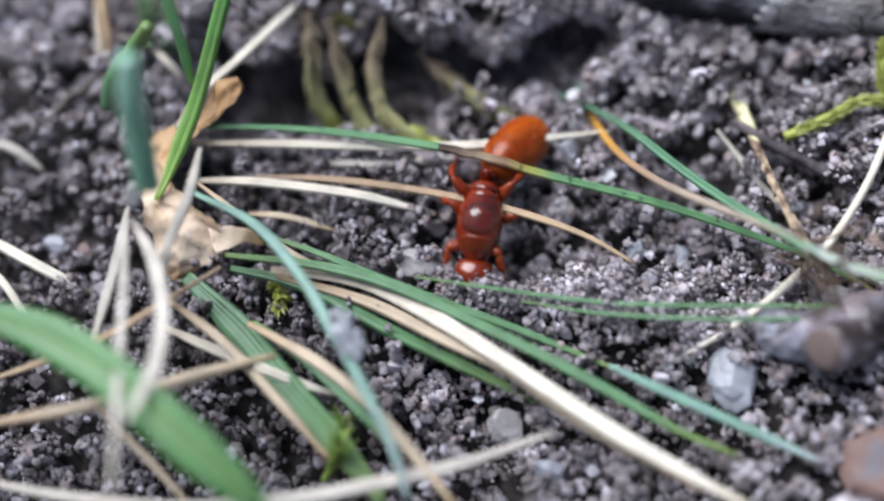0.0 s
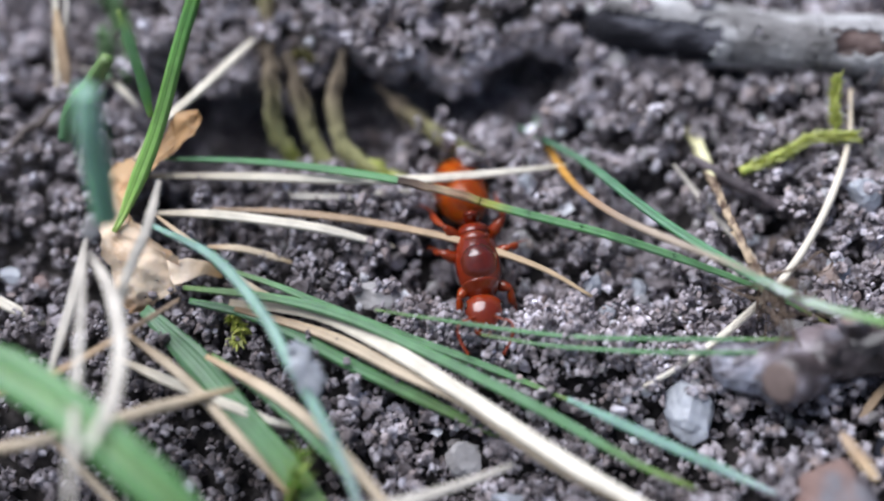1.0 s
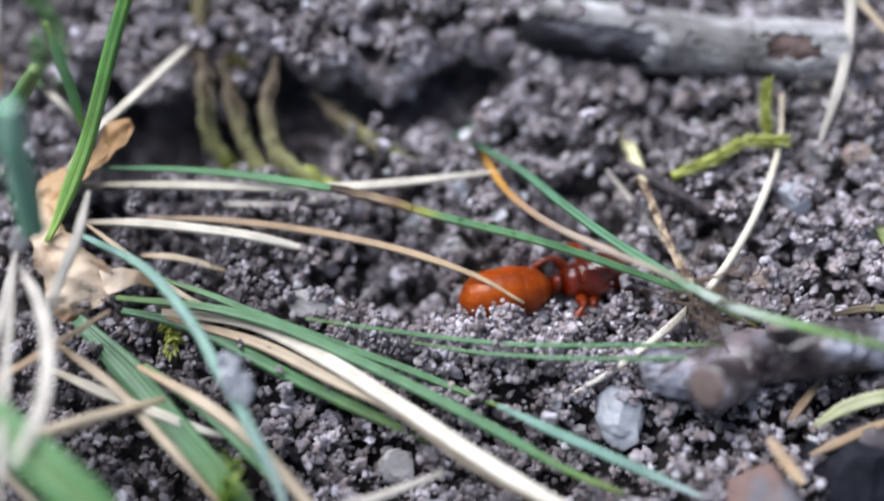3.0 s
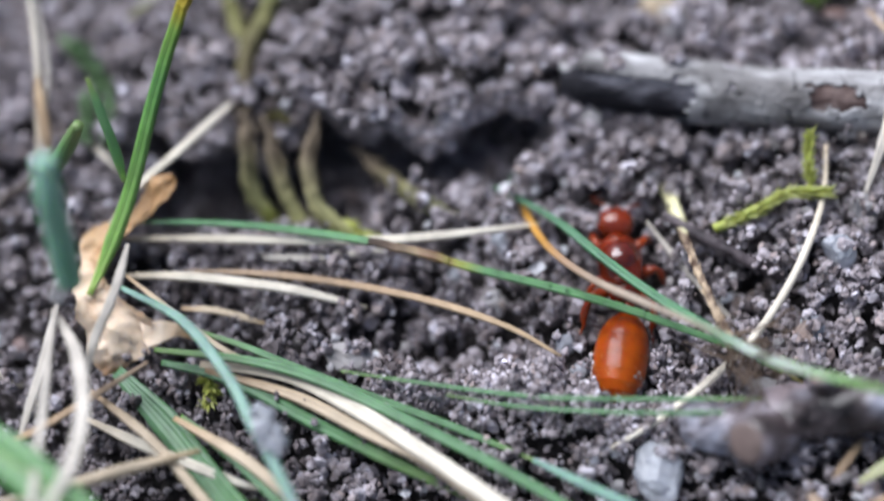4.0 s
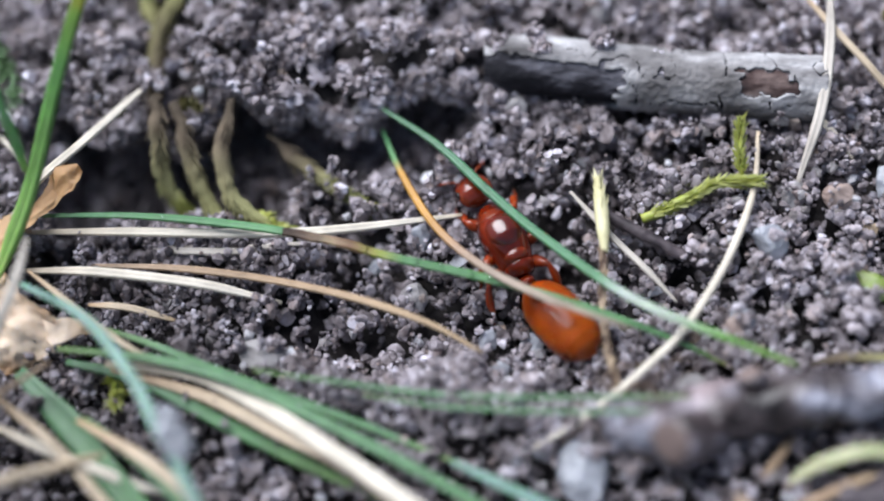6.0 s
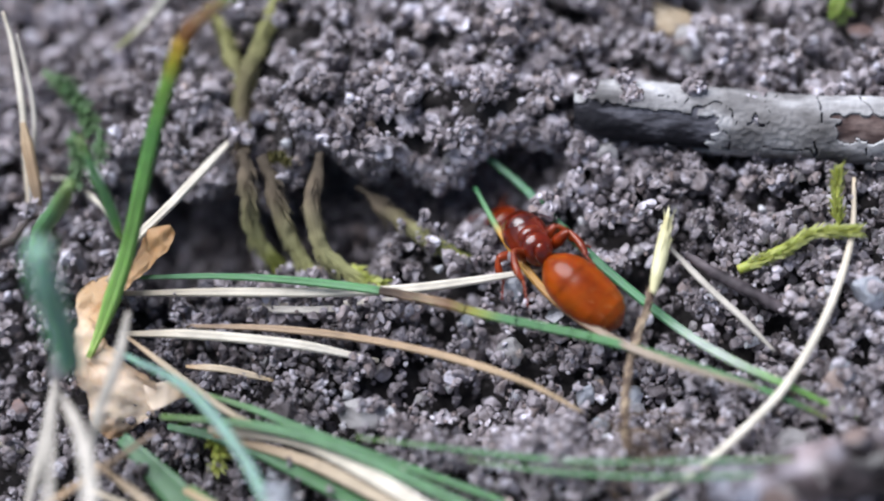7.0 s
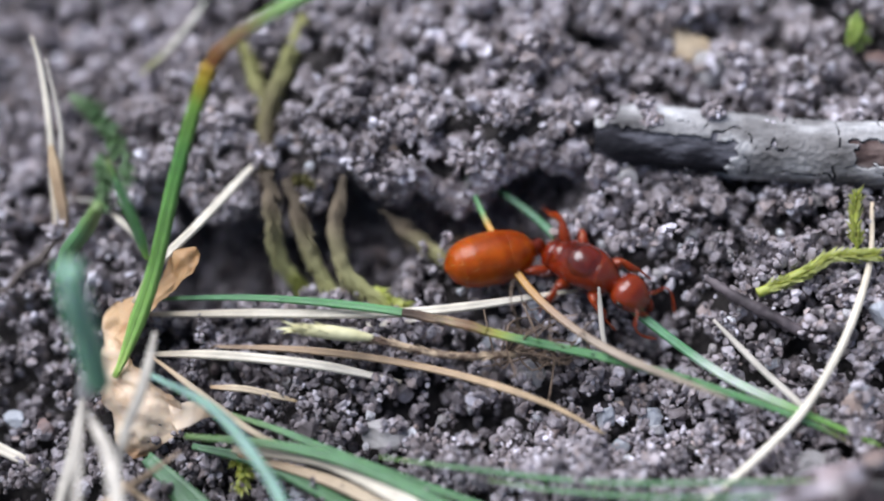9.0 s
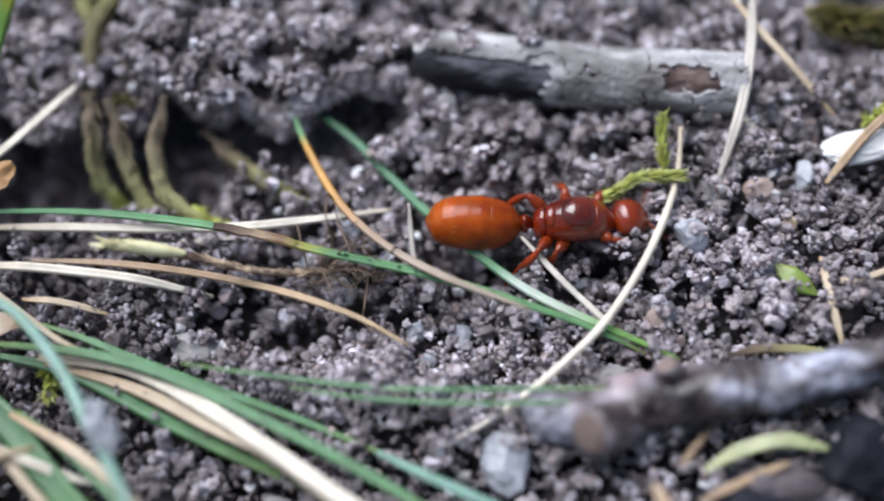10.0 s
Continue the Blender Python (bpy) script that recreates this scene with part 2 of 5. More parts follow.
def ground_height(x, y):
    """The ground with its bank, hollow, ridge and small pits, before the crumbs."""
    x, y = np.asarray(x, float), np.asarray(y, float)
    z = bank_top(x, y) - (4.0 + 0.9 * value_noise(x * 1.1, y * 1.1, seed=17)) * hollow_mask(x, y)
    z = z - 1.5 * mound(x, y, 0.3, 6.0, 0.8) - 0.5 * mound(x, y, 1.6, 4.6, 1.6)
    z = z + 0.8 * mound(x, (y + 2.3 + 0.10 * x) * 2.2, 0.6, 0, 3.8) - 0.85 * mound(x * 0.8, y, -0.9, 0.3, 1.7)
    z = z - 0.6 * mound(x, y, 4.4, 1.6, 1.9) + 0.4 * mound(x, y, -12, 3, 3.0)
    z = z - 1.5 * mound(x, y, -1.2, -0.9, 0.85) - 1.0 * mound(x, y, 4.6, 3.3, 1.1)
    z = z - 0.9 * mound(x, y, 8.4, 1.5, 0.9) - 5.0 * mound(x, y, 17.6, 9.9, 1.9) - 4.5 * mound(x, y, 11.35, 10.7, 0.62)
    z = z - 0.95 * mound(x * 1.2, y, 5.2, 1.7, 1.7) - 1.5 * mound(x, y, -1.2, 2.5, 1.3) - 0.4 * mound(x, y, 2.6, 2.6, 1.3) - 0.7 * mound(x, y, -0.2, -0.7, 0.9)
    z = z - 0.8 * mound(x, y, 4.4, -0.9, 1.2) - 0.7 * mound(x, y, 1.6, -0.6, 1.3)
    return z - 0.35 * ease(-3.5, -5.5, y) * ease(7, 4, x)


def top_height(x, y):
    """The surface seen from above: the ground, or the bank's roof over the hollow."""
    roof = (y > lip_line(x)) & (hollow_mask(x, y) > 0.03)
    return np.where(roof, bank_top(x, y), ground_height(x, y))


def crumbs(x, y):
    """The crumbly relief on top of the ground."""
    a = value_noise(x * 0.55, y * 0.55, seed=3)
    b = value_noise(x * 1.1, y * 1.1, seed=5)
    c = value_noise(x * 2.3, y * 2.3, seed=8)
    d = value_noise(x * 0.25, y * 0.25, seed=9)
    return 0.34 * a + (0.55 + 0.3 * d) * np.abs(b) + 0.34 * c - 0.06


def mesh_object(name, verts, faces, mat, parent=None, smooth=True, attrs=(), label=""):
    """One mesh object from arrays in millimetres; attrs: pairs of a name and a value per vertex."""
    me = bpy.data.meshes.new(name)
    me.from_pydata([tuple(v) for v in (np.asarray(verts, float) * MM).tolist()], [], faces)
    for key, values in attrs:
        me.attributes.new(key, "FLOAT", "POINT").data.foreach_set("value", np.asarray(values, np.float32))
    if smooth:
        me.polygons.foreach_set("use_smooth", [True] * len(me.polygons))
    me.materials.append(mat)
    ob = new(name, me)
    if parent is not None:
        ob.parent = parent
    if label:
        ob["label"] = label
    return ob


def part(name, bm, mat, parent, label=""):
    """A bmesh in millimetres as one mesh object under a thing or part."""
    bmesh.ops.scale(bm, vec=(MM, MM, MM), verts=bm.verts)
    bmesh.ops.recalc_face_normals(bm, faces=bm.faces)
    me = bpy.data.meshes.new(name)
    bm.to_mesh(me)
    bm.free()
    me.polygons.foreach_set("use_smooth", [True] * len(me.polygons))
    me.materials.append(mat)
    ob = new(name, me)
    ob.parent = parent
    if label:
        ob["label"] = label
    return ob


def spline(points, n):
    """n places evenly along a smooth curve through the points."""
    p = np.array(points, float)
    p = np.vstack([2 * p[0] - p[1], p, 2 * p[-1] - p[-2]])
    out = []
    for i in range(1, len(p) - 2):
        for s in np.linspace(0, 1, 24, endpoint=False):
            a, b, c, d = p[i - 1 : i + 3]
            out.append(0.5 * (2 * b + (c - a) * s + (2 * a - 5 * b + 4 * c - d) * s**2 + (3 * b - a - 3 * c + d) * s**3))
    out = np.array(out + [p[-2]])
    dist = np.r_[0, np.cumsum(np.linalg.norm(np.diff(out, axis=0), axis=1))]
    want = np.linspace(0, dist[-1], n)
    return np.stack([np.interp(want, dist, out[:, k]) for k in range(3)], 1)


def frames_along(line, up=(0, -0.55, 0.83)):
    """Tangent, side and normal at each place of a line; the normal leans to up."""
    tan = np.gradient(line, axis=0)
    tan /= np.linalg.norm(tan, axis=1)[:, None] + 1e-9
    side = np.cross(tan, np.array(up) + 0 * tan)
    side /= np.linalg.norm(side, axis=1)[:, None] + 1e-9
    return tan, side, np.cross(side, tan)


def sweep(points, widths, section, n=36, up=(0, -0.55, 0.83), rough=0.0, seed=0, twist=0.0, blunt=0.0):
    """A closed section (rows of across, along the normal, in half widths) swept along a curve. Returns verts, faces and attributes."""
    line = spline(points, n)
    rng = np.random.default_rng(seed)
    if rough:
        line = line + np.stack([value_noise(np.linspace(0, 6, n), 0 * line[:, 0], seed=seed + k) for k in range(3)], 1) * rough
    tan, side, nor = frames_along(line, up)
    if twist:
        ang = np.linspace(0, radians(twist), n)[:, None]
        side, nor = side * np.cos(ang) + nor * np.sin(ang), nor * np.cos(ang) - side * np.sin(ang)
    s = np.linspace(0, 1, n)
    half = np.interp(s, np.linspace(0, 1, len(widths)), widths) / 2
    half = half * (1 + rough * 0.5 * value_noise(s * 5, 0 * s, seed=seed + 9))
    if blunt:
        half = half * np.sqrt(np.clip(1 - (1 - np.clip(s / blunt, 0.02, 1)) ** 2, 0, 1))
    sec = np.array(section, float)
    k = len(sec)
    verts = line[:, None] + side[:, None] * (half[:, None] * sec[:, 0])[..., None] + nor[:, None] * (half[:, None] * sec[:, 1])[..., None]
    faces = [(a * k + b, a * k + (b + 1) % k, (a + 1) * k + (b + 1) % k, (a + 1) * k + b) for a in range(n - 1) for b in range(k)]
    faces += [tuple(range(k - 1, -1, -1)), tuple(range((n - 1) * k, n * k))]
    along = np.repeat(s, k)
    across = np.tile((sec[:, 0] + 1) / 2, n)
    return verts.reshape(-1, 3), faces, [("along", along), ("across", across)]


FLAT = [(-1, 0.1), (-0.5, 0.06), (0, -0.10), (0.5, 0.06), (1, 0.1), (0.96, -0.06), (0.5, -0.14), (0, -0.28), (-0.5, -0.14), (-0.96, -0.06)]
ROLLED = [(-1, 0.05), (-0.75, 0.5), (-0.3, 0.62), (0, 0.36), (0.3, 0.62), (0.75, 0.5), (1, 0.05), (0.7, -0.55), (0, -0.75), (-0.7, -0.55)]
ROUND = [(math.cos(a), math.sin(a)) for a in np.linspace(0, 2 * math.pi, 12, endpoint=False)]


def leaflets(line, count, length, width, spread, seed, lean=0.6):
    """Many small pointed leaves round a line, as arrays."""
    rng = np.random.default_rng(seed)
    pts = spline(line, 60)
    tan, side, nor = frames_along(pts)
    verts, faces = [], []
    for i in range(count):
        k = int(rng.uniform(2, 58))
        a = i * 2.4 + rng.normal(0, 0.3)
        out = side[k] * math.cos(a) + nor[k] * math.sin(a)
        d = tan[k] * lean + out * spread * rng.uniform(0.6, 1.2)
        d = d / np.linalg.norm(d)
        flat = np.cross(d, out)
        flat /= np.linalg.norm(flat) + 1e-9
        up = np.cross(flat, d)
        l, w = length * rng.uniform(0.6, 1.2), width * rng.uniform(0.7, 1.2)
        o = len(verts)
        p = pts[k]
        verts += [p, p + d * l * 0.35 + flat * w - up * 0.04, p + d * l * 0.4 + up * 0.05, p + d * l * 0.35 - flat * w - up * 0.04, p + d * l + up * 0.06 * l, p + d * l * 0.4 - up * 0.03]
        faces += [(o, o + 1, o + 2), (o, o + 2, o + 3), (o + 1, o + 4, o + 2), (o + 2, o + 4, o + 3), (o, o + 5, o + 1), (o, o + 3, o + 5), (o + 1, o + 5, o + 4), (o + 5, o + 3, o + 4)]
    return np.array(verts), faces


def blade(points, width, mat, label, section=ROLLED, category="grass", name="grass", group="", parent=None, taper=(0.45, 1, 1, 1, 0.4), **more):
    """A blade, straw or stalk through points in millimetres; with a parent it is a part of that tuft."""
    verts, faces, attrs = sweep(points, [width * (1.05 if category == "moss" else 1) * t for t in taper], section, **more)
    if category in ("moss", "root"):
        for scale, amount in ((2.0, 0.10), (6.0, 0.05)):
            verts = verts + amount * np.stack([value_noise(*(verts.T * scale), seed=k) for k in (21, 22, 23)], 1)
    if parent is not None:
        return mesh_object("dry_blade" if category == "straw" else "blade", verts, faces, MAT[mat], parent, attrs=attrs, label=label)
    ob = mesh_object(name, verts, faces, MAT[mat], attrs=attrs)
    if category == "moss":
        v, f = leaflets(points, 420, 0.9, 0.06, 0.3, len(points), 1.0)
        line = spline(points, 60)
        along = np.argmin(((v[:, None] - line[None]) ** 2).sum(-1), 1) / 59
        mesh_object("leaves", v, f, MAT[mat], ob, smooth=False, attrs=[("along", along), ("across", 0 * along)])
    return tagged(ob, label, category, group or {"straw": "dry straws on the sand", "moss": "moss stalks at the hollow"}.get(category, ""))


def sleeve(ob, points, start, end, width, mat, name, label, section=ROLLED):
    """A stretch of a blade that differs from the rest, a part that sits round it."""
    line = spline(points, 200)[int(start * 199) : int(end * 199) + 1]
    verts, faces, attrs = sweep(line[:: max(1, len(line) // 8)], [width * 0.95, width * 1.1, width * 1.02, width * 1.12, width * 0.95], section, n=30, rough=0.03, seed=5)
    return mesh_object(name, verts, faces, MAT[mat], ob, attrs=attrs, label=label)


def dew(ob, points, stops, width, seed):
    """Tiny drops of water on a blade, each one a part of it."""
    rng = np.random.default_rng(seed)
    line = spline(points, 200)
    for t in stops:
        bm = bmesh.new()
        r = rng.uniform(0.035, 0.075)
        at = line[int(t * 199)] + np.array([rng.uniform(-0.4, 0.4) * width, -0.02, width * 0.32])
        bmesh.ops.create_uvsphere(bm, u_segments=10, v_segments=7, radius=r, matrix=Matrix.Translation(at) @ Matrix.Diagonal((1.1, 1, 0.8, 1)))
        part("dew_drop", bm, MAT["water"], ob, "tiny clear drop of dew")


# ---- ground sheet and sand ----
def ground_sheet():
    """One sheet, fine in the middle and coarse out to the horizon."""
    fine = np.arange(-20, 24.01, 0.3)
    xs = np.r_[-500, -330, -190, -90, -45, -28, fine, 30, 48, 95, 190, 330, 500]
    finey = np.arange(-14, 20.01, 0.3)
    ys = np.r_[-500, -330, -190, -90, -45, -24, finey, 26, 48, 95, 190, 330, 500]
    gx, gy = np.meshgrid(xs, ys)
    gz = ground_height(gx, gy) + crumbs(gx, gy) - 1.0
    verts = np.stack([gx, gy, gz], -1).reshape(-1, 3)
    w = len(xs)
    faces = [(r * w + c, r * w + c + 1, (r + 1) * w + c + 1, (r + 1) * w + c) for r in range(len(ys) - 1) for c in range(w - 1)]
    ob = mesh_object("ground", verts, faces, MAT["soil"])
    return tagged(ob, "bare sandy soil with a hollow under a crumbly bank", "ground", kind="structure")


def ico(level):
    bm = bmesh.new()
    bmesh.ops.create_icosphere(bm, subdivisions=level, radius=1.0)
    v = np.array([tuple(p.co) for p in bm.verts])
    f = np.array([[p.index for p in q.verts] for q in bm.faces])
    bm.free()
    return v, f


def grain_mesh(name, places, sizes, level, mat, seed):
    """Many angular grains as one mesh."""
    rng = np.random.default_rng(seed)
    v, f = ico(level)
    n, k = len(places), len(v)
    kinds = []
    for s in range(24):
        off = rng.uniform(-50, 50, 3)
        r = 1 + 0.4 * value_noise(v[:, 0] * 1.3 + off[0], v[:, 1] * 1.3 + off[1], v[:, 2] * 1.3 + off[2], seed=s)
        w = v * r[:, None]
        for _ in range(6):
            d = rng.normal(size=3)
            d /= np.linalg.norm(d)
            cut = rng.uniform(0.35, 0.72)
            over = np.maximum(w @ d - cut, 0)
            w = w - over[:, None] * d * 0.95
        kinds.append(w * rng.uniform(0.8, 1.35, 3))
    kinds = np.array(kinds)[rng.integers(0, 24, n)]
    q = rng.normal(size=(n, 4))
    q /= np.linalg.norm(q, axis=1)[:, None]
    a, b, c, d = q.T
    rot = np.stack([1 - 2 * (c * c + d * d), 2 * (b * c - a * d), 2 * (b * d + a * c), 2 * (b * c + a * d), 1 - 2 * (b * b + d * d), 2 * (c * d - a * b), 2 * (b * d - a * c), 2 * (c * d + a * b), 1 - 2 * (b * b + c * c)], -1).reshape(n, 3, 3)
    verts = np.einsum("nij,nkj->nki", rot, kinds) * sizes[:, None, None] + places[:, None]
    faces = (f[None] + (np.arange(n) * k)[:, None, None]).reshape(-1, 3)
    me = bpy.data.meshes.new(name)
    me.vertices.add(n * k)
    me.vertices.foreach_set("co", (verts.reshape(-1) * MM).astype(np.float32))
    me.loops.add(faces.size)
    me.loops.foreach_set("vertex_index", faces.reshape(-1).astype(np.int32))
    me.polygons.add(len(faces))
    me.polygons.foreach_set("loop_start", np.arange(0, faces.size, 3, dtype=np.int32))
    me.polygons.foreach_set("use_smooth", np.zeros(len(faces), bool))
    me.update(calc_edges=True)
    me.materials.append(mat)
    return new(name, me)


def loose_grains(places, sizes):
    """Single angular quartz grains that lie on the ground, on a dozen shared meshes."""
    rng = np.random.default_rng(77)
    shapes = []
    for k in range(12):
        one = grain_mesh("grain", np.zeros((1, 3)), np.ones(1), 1, MAT["quartz"], 300 + k)
        shapes.append(one.data)
        bpy.data.objects.remove(one)
    for place, size in zip(places, np.minimum(sizes, np.quantile(sizes, 0.8))):
        ob = new("grain", shapes[rng.integers(0, 12)])
        ob.parent = ground
        ob.matrix_basis = Matrix.LocRotScale(Vector(place) * MM, Euler(rng.uniform(0.3, 6.0, 3)), Vector((size,) * 3))


def roof_slab():
    """The bank's edge that hangs over the hollow."""
    xs = np.arange(-12.6, 2.4, 0.25)
    n = 20
    verts, w = [], len(xs)
    for under in (False, True):
        for j in range(n):
            y = lip_line(xs) + 0.15 + 4.2 * j / (n - 1) + 0.12 * value_noise(xs * 2, 0 * xs, seed=4)
            z = bank_top(xs, y) + crumbs(xs, y) - 0.28
            verts.append(np.stack([xs, y + (0.25 if under and j == 0 else 0), z - (0.4 + 0.2 * value_noise(xs * 1.5, y, seed=6) if under else 0)], 1))
    verts = np.concatenate(verts)
    top = [(r * w + c, r * w + c + 1, (r + 1) * w + c + 1, (r + 1) * w + c) for r in range(n - 1) for c in range(w - 1)]
    low = [tuple(n * w + i for i in reversed(q)) for q in top]
    rim = [(c + 1, c, n * w + c, n * w + c + 1) for c in range(w - 1)]
    ob = mesh_object("bank", verts, top + low + rim, MAT["soil"])
    return tagged(ob, "crumbly sandy bank edge overhanging a dark hollow", "bank", kind="structure")


def sand():
    """Small grains caked into crumbs with dark gaps, over a thin bed of loose grains."""
    rng = np.random.default_rng(11)

    def level(x, y):
        return top_height(x, y) + crumbs(x, y)

    # crumbs
    step = 0.6
    gx, gy = np.meshgrid(np.arange(-18, 21.5, step), np.arange(-10.5, 17, step))
    cx = (gx + rng.uniform(-0.5, 0.5, gx.shape) * step).ravel()
    cy = (gy + rng.uniform(-0.5, 0.5, gy.shape) * step).ravel()
    cr = np.clip(rng.lognormal(math.log(0.29), 0.42, len(cx)), 0.12, 0.66)
    cr = cr * np.where(cy > 5, 1.25, 1.0)
    fine = (cx > -3.5) & (cx < 8) & (cy > -3.4) & (cy < -0.6)
    cz = level(cx, cy) + rng.uniform(-0.5, 0.36, len(cx)) + 0.35 * np.maximum(cr - 0.28, 0)
    count = np.clip((cr / 0.24) ** 2 * 10, 4, 44).astype(int)
    count = np.where(fine, (count * 1.3).astype(int), count)
    which = np.repeat(np.arange(len(cx)), count)
    d = rng.normal(size=(len(which), 3))
    d /= np.linalg.norm(d, axis=1)[:, None]
    d[:, 2] = np.where(rng.uniform(size=len(which)) < 0.75, np.abs(d[:, 2]), d[:, 2])
    r = cr[which] * rng.uniform(0.55, 1.05, len(which))
    p1 = np.stack([cx[which], cy[which], cz[which]], 1) + d * r[:, None] * np.array([1, 1, 0.95])
    s1 = np.clip(rng.lognormal(math.log(0.104), 0.38, len(which)), 0.045, 0.27) * np.where(fine[which], 0.85, 1.0) * np.where(cy[which] > 6, 1.22, 1.0)
    # loose bed between the crumbs
    step = 0.36
    gx, gy = np.meshgrid(np.arange(-18, 21.5, step), np.arange(-10.5, 17, step))
    x = (gx + rng.uniform(-0.5, 0.5, gx.shape) * step).ravel()
    y = (gy + rng.uniform(-0.5, 0.5, gy.shape) * step).ravel()
    p2 = np.stack([x, y, level(x, y) - rng.uniform(0.55, 1.0, len(x))], 1)
    s2 = np.clip(rng.lognormal(math.log(0.12), 0.35, len(x)), 0.06, 0.3)
    # some larger grains on top
    n = 900
    x, y = rng.uniform(-17, 20, n), rng.uniform(-10, 16, n)
    p3 = np.stack([x, y, level(x, y) + rng.uniform(0.0, 0.22, n)], 1)
    s3 = np.clip(rng.lognormal(math.log(0.2), 0.25, n), 0.12, 0.36)
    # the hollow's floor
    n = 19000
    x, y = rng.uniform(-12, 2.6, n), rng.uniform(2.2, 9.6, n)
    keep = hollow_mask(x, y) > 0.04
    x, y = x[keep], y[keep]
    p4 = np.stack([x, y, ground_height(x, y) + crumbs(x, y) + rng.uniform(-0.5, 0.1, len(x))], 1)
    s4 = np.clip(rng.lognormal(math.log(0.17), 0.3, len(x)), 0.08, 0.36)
    # grains along the overhanging edge
    n = 6000
    x = rng.uniform(-12.2, 2.2, n)
    y = lip_line(x) + 0.15 + np.abs(rng.normal(0, 0.3, n)) - 0.14
    p5 = np.stack([x, y, bank_top(x, y + 0.1) + crumbs(x, y) - 0.28 - np.where(y > lip_line(x) + 0.3, rng.uniform(0.4, 0.62, n), rng.uniform(-0.1, 0.6, n))], 1)
    s5 = np.clip(rng.lognormal(math.log(0.13), 0.3, n), 0.06, 0.3)
    # little towers of caked grains
    n = 1500
    x, y = rng.uniform(-12, 16, n), rng.uniform(-4.5, 9, n)
    x[:420], y[:420] = rng.uniform(-3.0, 8, 420), rng.uniform(-3.3, -0.8, 420)
    tall = rng.integers(5, 15, n)
    which = np.repeat(np.arange(n), tall)
    rise = np.concatenate([np.arange(k) for k in tall]) * 0.055
    p6 = np.stack([x[which], y[which], level(x, y)[which] + 0.08 + rise], 1) + rng.normal(0, 0.085, (len(which), 3))
    s6 = np.clip(rng.lognormal(math.log(0.075), 0.3, len(which)), 0.04, 0.15)
    # the largest loose grains in the middle of the sand are pieces of the ground
    middle = np.flatnonzero((p3[:, 0] > -7) & (p3[:, 0] < 15) & (p3[:, 1] > -5) & (p3[:, 1] < 7))
    middle = middle[np.argsort(-s3[middle])][:290]
    loose_grains(p3[middle], s3[middle])
    p3, s3 = np.delete(p3, middle, 0), np.delete(s3, middle)
    places, sizes = np.vstack([p1, p2, p3, p4, p5, p6]), np.r_[s1, s2, s3, s4, s5, s6]
    px, py = places[:, 0], places[:, 1]
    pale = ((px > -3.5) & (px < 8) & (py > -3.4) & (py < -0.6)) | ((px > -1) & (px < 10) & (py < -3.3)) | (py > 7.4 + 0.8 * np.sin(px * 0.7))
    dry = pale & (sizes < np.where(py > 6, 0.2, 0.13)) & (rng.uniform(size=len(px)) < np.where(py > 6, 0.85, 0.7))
    # the hollow's floor grains get the darker copy, which paints in the cave's shade
    shaded = np.zeros(len(px), bool)
    shaded[len(p1) + len(p2) + len(p3) : len(p1) + len(p2) + len(p3) + len(p4)] = True
    dry &= ~shaded
    moist = ~shaded & ~dry & (py < 1.8 + 0.5 * np.sin(px)) & (px < -4.5 + 0.8 * np.sin(py * 1.7) + rng.normal(0, 0.5, len(px)))
    near = (places[:, 0] > -7) & (places[:, 0] < 15) & (places[:, 1] > -4.5) & (places[:, 1] < 6.5)
    near &= ~shaded
    coarse = near & (sizes > 0.11)
    for pick, detail, label in ((moist, 1, "moist dark sand crumbs under the grass tuft"), (coarse & ~dry & ~moist, 2, "coarser grey-brown quartz sand caked into crumbs"), (near & ~coarse & ~dry & ~moist, 1, "fine grey-brown quartz sand caked into crumbs"), (~near & ~dry & ~shaded & ~moist, 1, "outer grey-brown quartz sand caked into crumbs"), (shaded, 1, "damp dark sand on the floor of the hollow"), (dry, 1, "dry pale sand heaped in fine crumbs")):
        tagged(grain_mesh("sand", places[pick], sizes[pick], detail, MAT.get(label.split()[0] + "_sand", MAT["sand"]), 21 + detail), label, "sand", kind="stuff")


ground = ground_sheet()
roof_slab()
sand()


# ---- grass blades, straws and stalks ----
tuft = tagged(new("grass_tuft"), "sparse tuft of green and dry grass blades on sand", "grass tuft")
shoot = tagged(new("grass_shoot"), "upright green grass shoot rising towards the camera", "grass shoot")
NODED = [(-10.71, 2.57, 2.30), (-7.81, 2.45, 2.47), (-5.11, 2.20, 2.47), (-2.45, 1.70, 2.48), (-0.00, 1.11, 2.25), (3.52, 0.39, 1.90), (7.30, -0.60, 1.25), (9.79, -1.24, 0.35)]
noded = blade(NODED, 0.260, "noded", "long green grass blade with a brown withered joint", n=60)
sleeve(noded, NODED, 0.36, 0.49, 0.262, "withered", "joint", "brown withered joint")
dew(noded, NODED, (0.19, 0.55, 0.585, 0.63, 0.655, 0.70, 0.76), 0.26, 3)
blade([(-8.54, -0.73, 1.17), (-6.74, -1.24, 0.93), (-5.38, -1.72, 0.70), (-2.71, -2.57, 0.26), (-0.57, -3.21, -0.11), (2.35, -4.18, -0.68)], 0.237, "green", "thin green grass blade lying in a bundle", parent=tuft)
blade([(-9.35, -1.59, 1.09), (-6.68, -1.83, 1.00), (-4.35, -2.38, 0.77), (-1.06, -3.77, 0.25), (1.49, -4.97, -0.23), (3.67, -6.04, -0.77), (5.38, -6.60, -1.13)], 0.327, "green", "green grass blade with a yellow tip in a bundle", parent=tuft)
